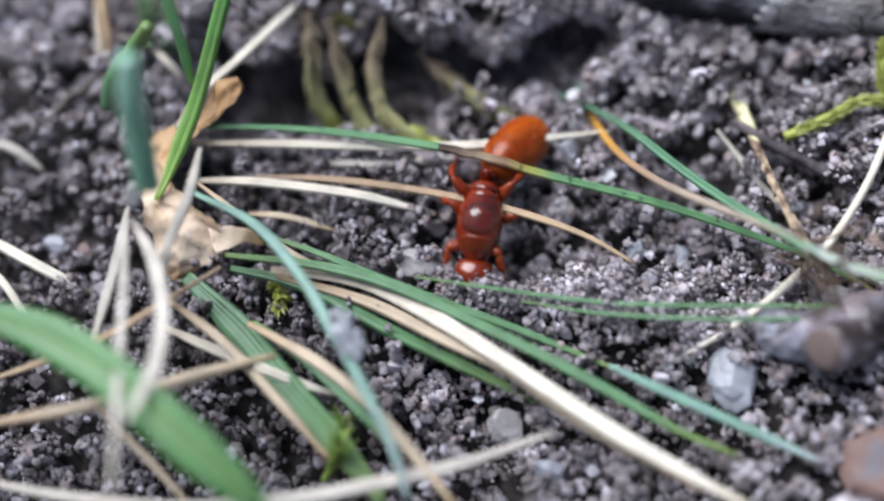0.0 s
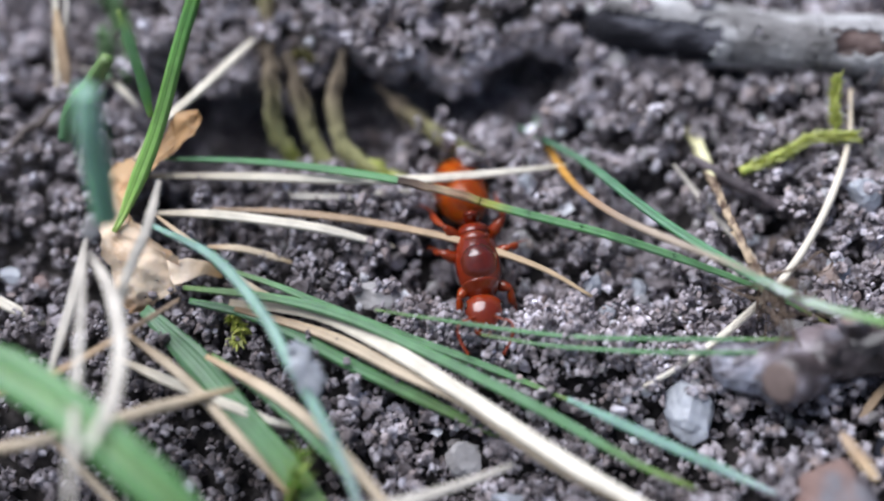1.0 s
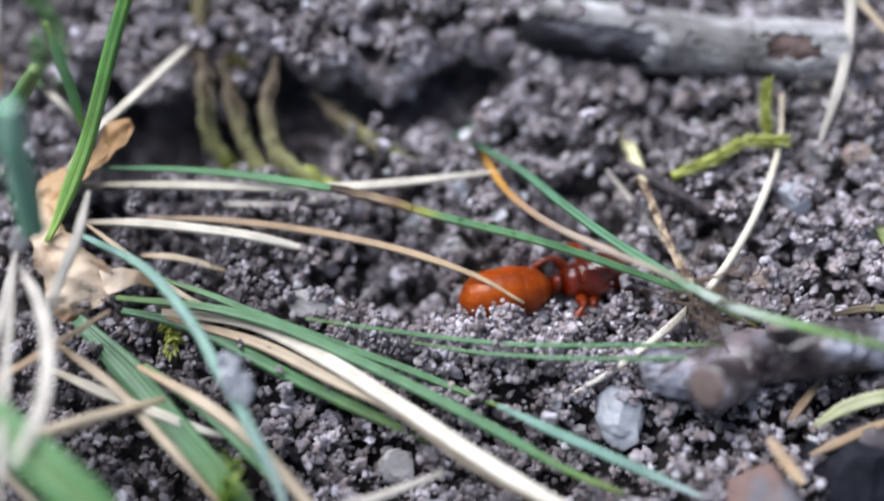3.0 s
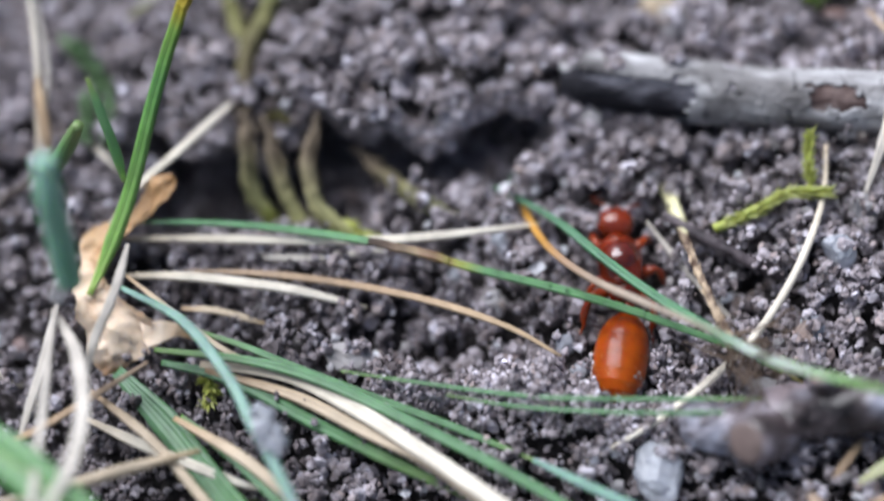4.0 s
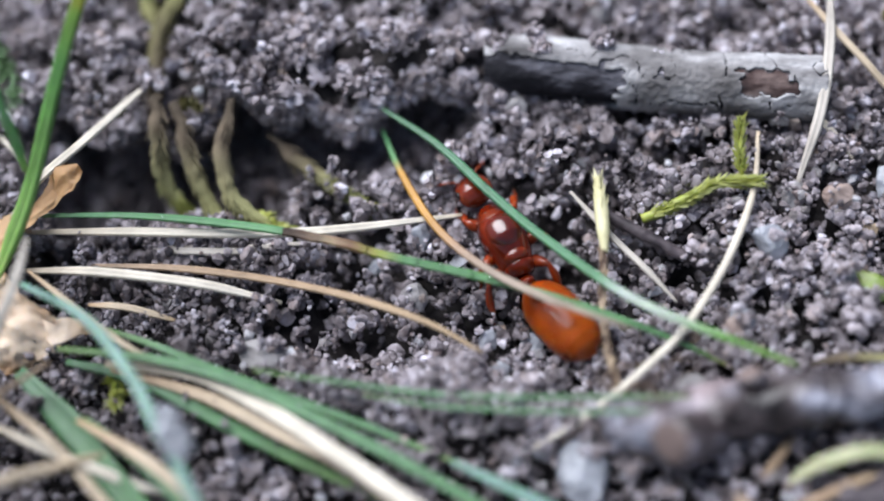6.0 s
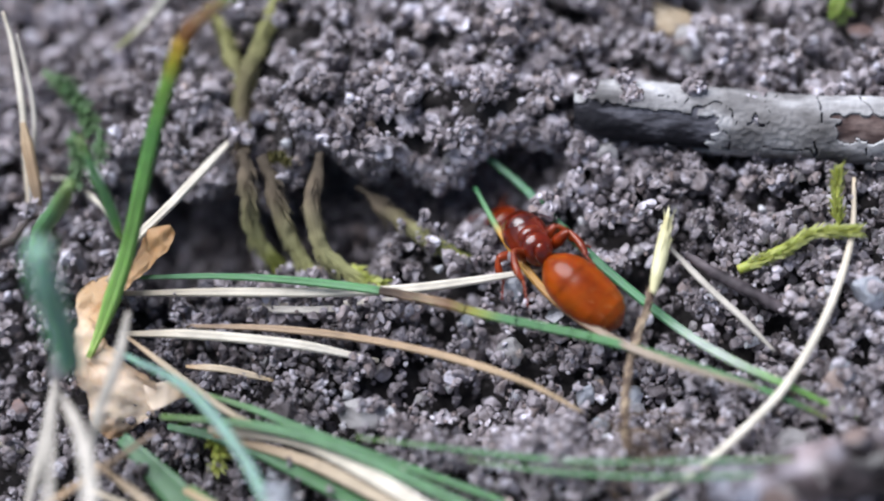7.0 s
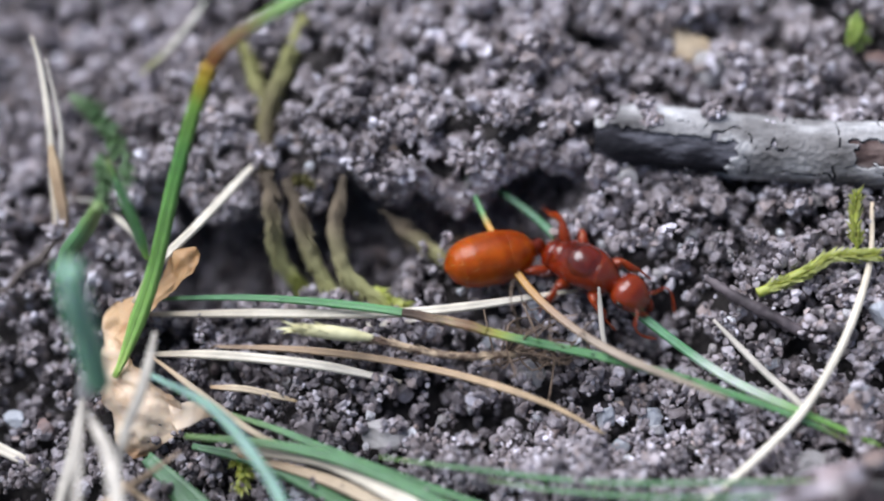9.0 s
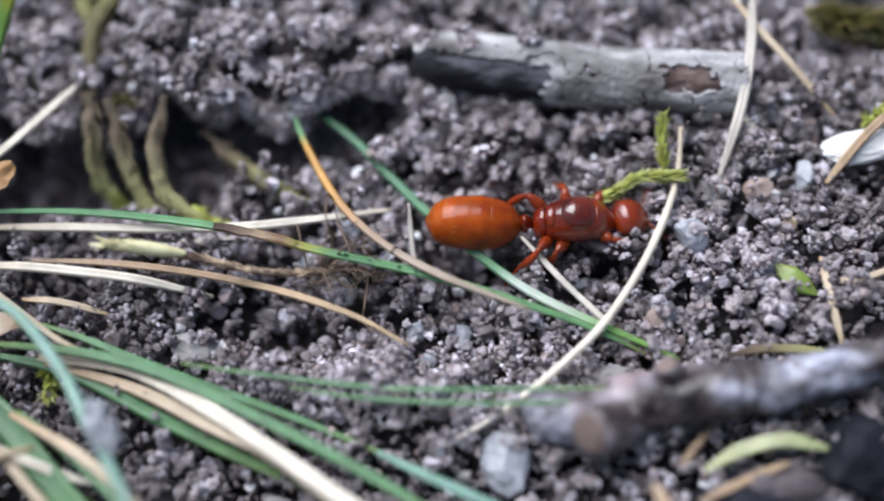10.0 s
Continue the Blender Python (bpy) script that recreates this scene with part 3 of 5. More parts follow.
blade([(-9.31, -1.37, 0.28), (-7.05, -1.98, 0.23), (-4.32, -3.24, -0.27), (-1.84, -4.19, -0.85), (-0.08, -4.76, -1.41)], 0.411, "deep", "folded dark green grass blade ending on the sand", parent=tuft)
blade([(-8.04, -1.75, 0.68), (-5.36, -2.12, 0.64), (-3.17, -3.18, 0.40), (-1.05, -4.48, 0.06), (2.08, -6.48, -0.51), (5.63, -8.41, -1.04)], 0.430, "pale", "broad pale dry straw lying over the sand", section=FLAT, category="straw", name="straw", parent=tuft)
blade([(-7.90, -1.72, 0.40), (-5.17, -2.55, 0.27), (-3.00, -3.56, -0.04), (-1.04, -4.44, -0.32), (1.35, -5.97, -0.93), (4.44, -7.46, -1.61)], 0.386, "straw", "thin tan dry straw under the pale one", category="straw", name="straw", parent=tuft)
blade([(1.82, -4.39, -0.08), (3.22, -5.02, -0.28), (4.77, -5.64, -0.56), (7.61, -6.68, -1.17)], 0.299, "teal", "thin bluish green grass blade", parent=tuft)
blade([(-10.31, -0.51, 2.58), (-8.29, -1.65, 2.41), (-6.77, -3.30, 1.91), (-5.96, -4.60, 1.52), (-5.28, -5.58, 1.06), (-4.20, -7.30, 0.11), (-3.62, -8.54, -0.96)], 0.328, "teal", "bluish green grass blade bent over the bundle", parent=tuft)
blade([(-10.49, 0.56, 2.00), (-8.61, -0.66, 1.39), (-7.38, -1.43, 1.03), (-6.29, -1.76, 0.75)], 0.183, "straw", "thin dry straw lying on sand", category="straw", name="straw", parent=tuft)
BROAD = [(-15.67, -5.17, 2.51), (-13.67, -5.81, 2.53), (-11.98, -6.73, 2.43), (-10.34, -7.85, 2.05), (-8.94, -8.82, 1.51), (-7.76, -9.55, 0.87), (-7.05, -10.04, 0.10)]
broad = blade(BROAD, 1.201, "bright", "broad fresh green grass blade", section=FLAT, n=40, parent=tuft)
sleeve(broad, BROAD, 0.02, 0.97, 0.12, "midrib", "midrib", "paler green midrib", ROUND)
blade([(-10.60, -1.75, 0.28), (-8.72, -3.50, -0.15), (-7.10, -5.22, -0.77), (-5.74, -6.46, -1.41), (-4.41, -7.77, -2.18)], 0.838, "deep", "wide dark green grass blade", section=FLAT, parent=tuft)
blade([(-8.39, -3.31, 0.14), (-6.63, -4.60, -0.11), (-5.11, -5.89, -0.56), (-4.12, -6.82, -1.09)], 0.324, "green", "short green grass blade", parent=tuft)
blade([(-8.50, -3.54, 0.34), (-6.44, -4.71, 0.16), (-4.93, -5.85, -0.14), (-3.78, -7.00, -0.55), (-2.34, -8.46, -1.28)], 0.344, "straw", "dry straw beside a green blade", category="straw", name="straw", parent=tuft)
blade([(-10.98, -2.97, 0.77), (-9.02, -4.37, 0.39), (-7.29, -5.95, -0.27), (-5.91, -7.05, -1.26)], 0.286, "straw", "dry beige straw lying on sand", category="straw", name="straw", parent=tuft)
blade([(-11.23, -3.26, -0.15), (-9.14, -4.16, -0.33), (-6.81, -4.88, -0.72), (-5.86, -4.92, -1.10)], 0.324, "pale", "short pale straw with a greenish end", category="straw", name="straw", parent=tuft)
blade([(-15.55, -7.01, -0.23), (-12.17, -6.39, 0.16), (-9.63, -5.52, 0.41), (-7.53, -4.74, 0.40)], 0.374, "straw", "thick dry tan straw", category="straw", name="straw", section=ROUND)
blade([(-12.57, -6.05, -0.32), (-10.97, -7.26, -1.14), (-9.65, -8.32, -1.91)], 0.234, "straw", "thin dry straw leaning on the ground", category="straw", name="straw")
blade([(-12.07, -1.06, 2.49), (-12.28, -2.62, 1.66), (-12.81, -4.36, 0.34)], 0.306, "grey", "grey weathered straw lying on sand", category="straw", name="straw", parent=tuft)
blade([(-11.83, -1.94, 3.15), (-11.39, -5.32, 2.62), (-11.07, -8.24, 2.06), (-10.93, -10.25, 1.26)], 0.237, "grey", "grey weathered straw standing out", category="straw", name="straw", parent=tuft)
blade([(-11.74, -2.03, 2.92), (-10.84, -3.48, 2.87), (-10.29, -5.32, 2.66), (-10.25, -7.13, 2.54), (-10.71, -8.53, 2.36)], 0.391, "grey", "bleached whitish straw bent downwards", category="straw", name="straw", section=FLAT, parent=tuft)
blade([(-9.94, -0.11, 3.96), (-10.12, -1.46, 3.41), (-10.62, -2.54, 2.56), (-10.84, -3.37, 1.82)], 0.302, "grey", "bleached straw over a dry leaf", category="straw", name="straw")
blade([(-9.31, -2.39, 1.47), (-10.71, -3.31, 1.05), (-12.73, -4.36, 0.35), (-15.79, -5.21, -0.52)], 0.225, "tan", "thin orange-tan straw lying on sand", category="straw", name="straw")
blade([(-17.23, -0.28, 0.40), (-14.99, -1.34, -0.04), (-13.69, -1.67, -0.61)], 0.341, "pale", "cream straw lying on the soil", category="straw", name="straw")
blade([(-16.71, -1.27, 0.02), (-15.88, -2.11, -0.28), (-15.14, -3.01, -1.01)], 0.253, "pale", "short cream straw lying on sand", category="straw", name="straw")
blade([(-17.54, 2.59, 1.53), (-16.64, 2.44, 1.41), (-15.72, 2.12, 0.82)], 0.318, "grey", "grey straw end in the soil", category="straw", name="straw")
blade([(-15.67, -7.85, -1.57), (-13.37, -8.24, -1.63), (-10.19, -8.53, -1.62), (-7.09, -8.38, -1.34), (-4.81, -7.99, -1.09), (-2.23, -7.35, -0.83), (0.32, -6.18, -0.86)], 0.402, "grey", "long blurred grey straw lying in front", category="straw", name="straw")
STEM = [(-11.62, 0.10, 1.62), (-11.28, 0.72, 2.10), (-10.41, 2.14, 3.84), (-9.55, 3.74, 6.32), (-8.81, 4.75, 8.15), (-8.13, 5.28, 9.39), (-6.53, 5.57, 10.57), (-4.53, 6.06, 11.44)]
stem = blade(STEM, 0.483, "stem", "tall green grass stem with a yellow and brown joint", n=48, taper=(.35, 1.1, 1, .95, .9, .88, .85, .82, .8), parent=shoot)
sleeve(stem, STEM, 0.64, 0.74, 0.43, "node", "node", "yellow and brown swollen node")
blade([(-10.87, -2.53, 4.75), (-10.91, -2.27, 6.35), (-10.88, -2.23, 7.67), (-10.83, -2.00, 8.77)], 0.732, "waxy", "upright bluish green blade close to the lens", taper=(.9,1,1,1,.8), parent=shoot, section=ROUND, up=(0, 0.83, 0.55))
blade([(-13.39, 2.70, 2.94), (-13.10, 2.95, 3.86), (-12.37, 2.92, 4.87), (-11.65, 2.77, 6.04)], 0.503, "deep", "dark green upright blade", taper=(.9,1,1,1,.7), parent=shoot, section=ROUND, up=(0, 0.83, 0.55))
blade([(-10.63, 2.58, 4.01), (-10.71, 2.65, 5.23), (-10.92, 2.85, 6.30), (-11.21, 3.19, 7.43)], 0.348, "green", "green upright grass blade", parent=shoot, section=FLAT, up=(0, 0.83, 0.55))
blade([(-14.17, 4.93, 2.81), (-14.22, 6.88, 4.98), (-14.52, 8.40, 6.38), (-14.81, 9.16, 7.07)], 0.206, "pale", "yellowish upright straw lying on sand", category="straw", name="straw")
blade([(-14.08, 4.88, 2.99), (-13.87, 6.87, 4.99), (-14.27, 8.42, 6.80)], 0.154, "grey", "thin pale upright straw", category="straw", name="straw")
blade([(-17.83, 2.93, 1.46), (-16.04, 3.16, 1.72), (-14.97, 3.58, 2.13), (-13.69, 4.74, 3.15)], 0.230, "dark", "dark brown rootlet lying on sand", category="root", name="root", section=ROUND, rough=.15)
blade([(-13.69, 4.74, 3.15), (-13.85, 5.45, 4.03), (-14.11, 6.45, 5.01)], 0.388, "tan", "tan upright straw lying on sand", category="straw", name="straw")
blade([(-11.19, 2.01, 2.75), (-10.51, 3.06, 3.30), (-9.42, 4.48, 3.61), (-7.77, 7.20, 3.87)], 0.286, "pale", "pale straw leaning against the bank", category="straw", name="straw")
blade([(-11.97, 9.98, 4.85), (-11.18, 10.54, 5.25), (-10.36, 11.63, 5.75), (-10.0, 12.4, 6.0)], 0.2, "greenfoot", "thin pale straw with a green foot on the bank", category="straw", name="straw")
blade([(-11.10, 2.24, 1.95), (-7.99, 2.19, 2.06), (-4.58, 2.16, 2.08), (-1.90, 2.36, 2.07), (1.96, 3.13, 2.03)], 0.288, "pale", "long pale straw below a green blade", category="straw", name="straw", n=44)
blade([(-10.87, 1.07, 1.50), (-9.07, 0.97, 1.62), (-7.26, 0.91, 1.48), (-5.44, 0.78, 1.29), (-3.29, 0.65, 0.73)], 0.297, "pale", "whitish straw arching over the sand", category="straw", name="straw")
blade([(-9.03, 1.49, 1.34), (-6.47, 1.30, 1.46), (-3.79, 0.94, 1.43), (-1.16, 0.20, 1.48), (1.08, -0.60, 1.30), (2.62, -1.25, 0.80)], 0.230, "tan", "tan straw arching over the sand", category="straw", name="straw")
blade([(-7.25, 2.14, 1.36), (-5.52, 1.92, 1.55), (-3.95, 2.11, 1.39)], 0.235, "grey", "short grey straw lying on sand", category="straw", name="straw")
blade([(-7.05, 2.35, 1.28), (-4.9, 2.30, 1.30), (-2.6, 2.55, 1.35)], 0.2, "grey", "thin grey straw before the hollow", category="straw", name="straw")
blade([(-12.63, 5.75, 2.85), (-12.09, 5.27, 2.74), (-11.6, 5.01, 2.25)], 0.2, "pale", "short white straw before the bank", category="straw", name="straw")
blade([(-14.4, 6.17, 2.66), (-13.68, 6.26, 2.80), (-12.67, 6.13, 2.76)], 0.13, "grey", "thin bent grey straw before the bank", category="straw", name="straw")
blade([(-8.96, 0.40, 0.80), (-7.76, 0.23, 0.88), (-6.38, 0.11, 0.49)], 0.215, "straw", "short tan straw lying on sand", category="straw", name="straw")
blade([(10.77, 5.23, 3.62), (10.47, 3.30, 2.94), (9.58, 1.21, 2.17), (8.37, -0.60, 1.40), (7.22, -1.67, 0.82), (5.45, -2.98, 0.12), (3.37, -3.96, -0.65)], 0.246, "pale", "curved cream dry stem crossing the sand", category="straw", name="straw", n=44, section=ROUND, taper=(.5,1,1,1,.4))
grey_straw = blade([(5.88, 1.92, 2.11), (7.12, 0.63, 1.54), (8.08, -0.23, 1.13), (8.99, -0.94, 0.49)], 0.198, "grey", "thin grey straw lying on sand", category="straw", name="straw")
dry_spine = blade([(2.53, 2.50, 2.90), (2.65, 1.65, 1.86), (2.83, 1.12, 1.16)], 0.15, "grey", "small bent dry spine", category="straw", name="straw")
blade([(-3.74, -2.33, 1.18), (-2.12, -2.48, 1.03), (1.12, -2.82, 0.88), (3.54, -3.11, 1.11), (8.77, -3.03, 1.20)], 0.13, "green", "thin green grass blade lying flat")
blade([(-0.68, -2.81, 0.78), (1.28, -3.12, 0.73), (3.70, -3.44, 0.95), (6.23, -3.54, 1.11), (8.78, -3.31, 1.05)], 0.12, "green", "second thin green grass blade beside it")
blade([(13.09, 9.15, 6.18), (12.88, 7.07, 5.34), (12.49, 5.25, 4.40), (11.84, 3.76, 2.88)], 0.33, "grey", "dry straw leaning on the bark twig", category="straw", name="straw")
blade([(12.25, 9.16, 5.95), (13.27, 7.70, 5.41), (14.09, 6.83, 4.90), (15.50, 5.72, 3.71)], 0.244, "straw", "thin dry straw behind a twig", category="straw", name="straw")
blade([(12.36, 5.84, 4.03), (12.93, 5.18, 3.69), (13.75, 4.48, 2.94)], 0.224, "pale", "short pale straw lying on sand", category="straw", name="straw")
blade([(17.33, 5.48, 4.48), (16.13, 4.59, 3.78), (15.06, 3.67, 2.77)], 0.289, "tan", "tan straw across a white chip", category="straw", name="straw")
blade([(14.61, 1.25, 2.08), (14.81, 0.01, 1.60), (15.05, -1.22, 0.92)], 0.245, "straw", "short tan straw lying on sand", category="straw", name="straw")
blade([(14.59, 0.82, 1.81), (15.43, 0.52, 1.83), (16.93, 0.96, 2.06)], 0.197, "straw", "bent tan straw lying on sand", category="straw", name="straw")
blade([(11.76, -1.41, 0.71), (12.87, -1.30, 0.90), (14.67, -1.26, 0.78)], 0.258, "moss", "short yellow-green stalk behind a twig", category="stalk", name="moss_stalk")
blade([(10.88, -4.70, -0.34), (11.78, -4.36, 0.13), (13.01, -4.14, 0.37), (14.29, -4.20, 0.09)], 0.388, "strip", "pale green curled leaf strip", section=FLAT, category="leaf", name="leaf_strip")
blade([(10.26, -4.34, -0.72), (10.73, -3.86, -0.31), (11.20, -3.27, -0.16)], 0.269, "tan", "short tan straw bit", category="straw", name="straw")
blade([(10.68, -5.50, -0.67), (12.07, -4.98, -0.31), (13.18, -4.56, -0.10)], 0.263, "tan", "tan straw bit by a stone", category="straw", name="straw")
blade([(9.37, -5.38, 0.02), (9.66, -6.02, -0.02), (10.20, -6.75, -0.29)], 0.337, "tan", "dry tan husk strip by a stone", category="straw", name="straw", section=FLAT)
blade([(-7.46, 6.36, 3.95), (-7.37, 5.39, 3.26), (-7.27, 4.74, 2.20), (-6.80, 4.37, 1.18)], 0.432, "moss", "olive moss stalk hanging from the bank", category="moss", name="moss_stalk", section=ROUND, rough=.12)
blade([(-6.83, 6.10, 3.77), (-6.51, 5.17, 3.11), (-6.11, 4.36, 2.10), (-5.28, 3.41, 0.95)], 0.396, "moss", "pale olive moss stalk hanging in the hollow", category="moss", name="moss_stalk", section=ROUND, rough=.12, taper=(.8,1,1,.9,.8))
blade([(-5.05, 6.12, 3.85), (-5.30, 5.13, 3.14), (-5.15, 4.13, 2.34), (-4.62, 3.53, 1.73), (-3.63, 3.22, 1.34)], 0.444, "moss", "thick pale green moss stalk hanging in the hollow", category="moss", name="moss_stalk", section=ROUND, rough=.12, taper=(.6,.9,1.1,1,.7))
blade([(-8.92, 11.77, 4.96), (-8.35, 10.32, 4.80), (-7.95, 9.10, 4.45), (-7.72, 7.90, 4.00), (-7.60, 6.30, 3.75)], 0.42, "bankmoss", "olive moss stalk growing down the bank", category="moss", name="moss_stalk", section=ROUND, rough=.12, taper=(.8, 1, 1, 1, .8))
blade([(-6.60, 11.70, 5.95), (-7.01, 10.07, 5.45), (-7.37, 9.03, 4.95), (-7.62, 8.20, 4.30), (-7.70, 7.20, 3.70)], 0.5, "bankmoss", "olive moss stalk on top of the bank", category="moss", name="moss_stalk", section=ROUND, rough=.12, taper=(1, 1, 1, .9, .7))
blade([(-4.01, 5.82, 2.67), (-2.95, 5.06, 2.21), (-1.90, 4.41, 1.89), (-1.22, 4.09, 1.59)], 0.415, "moss", "brownish moss stalk half buried in the bank", category="moss", name="moss_stalk", section=ROUND, rough=.12)
silver_blade = blade([(-1.40, 7.38, 2.99), (0.57, 5.71, 2.71), (2.10, 4.05, 2.26), (3.49, 2.70, 1.82), (5.50, 1.01, 1.32), (6.94, -0.00, 1.18), (8.69, -0.78, 0.93), (10.46, -1.38, 0.46)], 0.287, "silver", "green grass blade with a silvery patch", n=48)
orange_stalk = blade([(-1.39, 6.55, 3.46), (-0.67, 4.81, 3.00), (0.46, 2.82, 2.55), (1.85, 1.35, 2.32), (3.50, 0.22, 2.23), (6.05, -0.87, 1.99)], 0.251, "orange", "dry stalk with orange and green tip", n=44, category="grass stalk", name="grass_stalk")


# ---- more materials ----
def bark_material():
    m, nt, b = material("peeling_bark", 0.8, 0.2, 0.7, 5000.0)
    grey = ramp(nt, [(0.28, (0.11, 0.106, 0.108)), (0.45, (0.23, 0.224, 0.226)), (0.58, (0.40, 0.395, 0.40)), (0.75, (0.62, 0.62, 0.63))], noise_tex(nt, 1100.0, 9.0, (0.5, 1, 1)))
    core = ramp(nt, [(0.35, (0.008, 0.008, 0.011)), (0.5, (0.025, 0.024, 0.03)), (0.6, (0.17, 0.165, 0.19)), (0.68, (0.30, 0.295, 0.33))], noise_tex(nt, 1700.0, 8.0, (0.25, 1, 1)))
    brown = ramp(nt, [(0.33, (0.03, 0.02, 0.02)), (0.46, (0.08, 0.052, 0.048)), (0.56, (0.17, 0.125, 0.115)), (0.7, (0.34, 0.30, 0.29))], noise_tex(nt, 1500.0, 8.0, (0.4, 1, 1)))
    worn = ramp(nt, [(0.38, (0.42, 0.40, 0.395)), (0.47, (0.85, 0.83, 0.83)), (0.56, (1.25, 1.24, 1.25))], noise_tex(nt, 460.0, 10.0, (0.6, 1, 1)))
    grey = mixed(nt, "MULTIPLY", 0.9, grey, worn)
    inner = mixed(nt, "MIX", attribute(nt, "brown"), core, brown)
    nt.links.new(mixed(nt, "MIX", attribute(nt, "plate"), inner, grey), b.inputs["Base Color"])
    return m


def twig_material():
    """Weathered dark brown bark, flaked at two scales; the sky's lilac grey sheen is painted in as blotches."""
    m, nt, b = material("twig_bark", 0.45, 0.5, 1.0, 2600.0)
    # the pale bluish stops stand in for sky reflected on the bark
    sky_sheen = ramp(nt, [(0.34, (0.018, 0.014, 0.015)), (0.46, (0.07, 0.057, 0.06)), (0.53, (0.20, 0.195, 0.23)), (0.62, (0.40, 0.41, 0.49)), (0.74, (0.56, 0.57, 0.64))], noise_tex(nt, 620.0, 9.0, (0.55, 1, 1)))
    flake = ramp(nt, [(0.40, (0.25, 0.20, 0.19)), (0.5, (1, 1, 1))], noise_tex(nt, 1500.0, 8.0, (0.6, 1, 1)))
    rust = ramp(nt, [(0.5, (1, 1, 1)), (0.68, (0.75, 0.52, 0.42))], noise_tex(nt, 300.0, 4.0))
    nt.links.new(mixed(nt, "MULTIPLY", 0.8, mixed(nt, "MULTIPLY", 0.85, sky_sheen, flake), rust), b.inputs["Base Color"])
    return m


def plain_material(name, low, high, scale=1200.0, rough=0.5, spec=0.5, bump=0.4, span=(0.32, 0.68), **more):
    m, nt, b = material(name, rough, spec, bump, scale * 3, **more)
    nt.links.new(ramp(nt, [(span[0], low), (span[1], high)], noise_tex(nt, scale, 6.0)), b.inputs["Base Color"])
    return m


def leaf_material():
    m, nt, b = material("dry_leaf", 0.6, 0.35, 0.8, 4000.0, sss=0.25, sss_radius=(0.6, 0.4, 0.25))
    base = ramp(nt, [(0.0, (0.44, 0.24, 0.11)), (0.4, (0.58, 0.36, 0.20)), (0.55, (0.74, 0.53, 0.38)), (0.86, (0.78, 0.60, 0.45)), (1.0, (0.42, 0.22, 0.07))], attribute(nt, "along"))
    spots = ramp(nt, [(0.34, (0.5, 0.38, 0.28)), (0.48, (1, 1, 1))], noise_tex(nt, 1100.0, 7.0))
    nt.links.new(mixed(nt, "MULTIPLY", 0.65, base, spots), b.inputs["Base Color"])
    return m


def cuticle(name, low, high, rough=0.22, gloss=0.14, spec=0.5, glow=0.2):
    """Shiny, slightly translucent insect cuticle."""
    m, nt, b = material(name, rough, spec, 0.08, 14000.0, sss=glow, sss_radius=(1.0, 0.22, 0.04))
    nt.links.new(ramp(nt, [(0.36, low), (0.62, high)], noise_tex(nt, 1100.0, 4.0)), b.inputs["Base Color"])
    b.inputs["Coat Weight"].default_value, b.inputs["Coat Roughness"].default_value, b.inputs["Coat IOR"].default_value = gloss, 0.12, 1.62
    return m


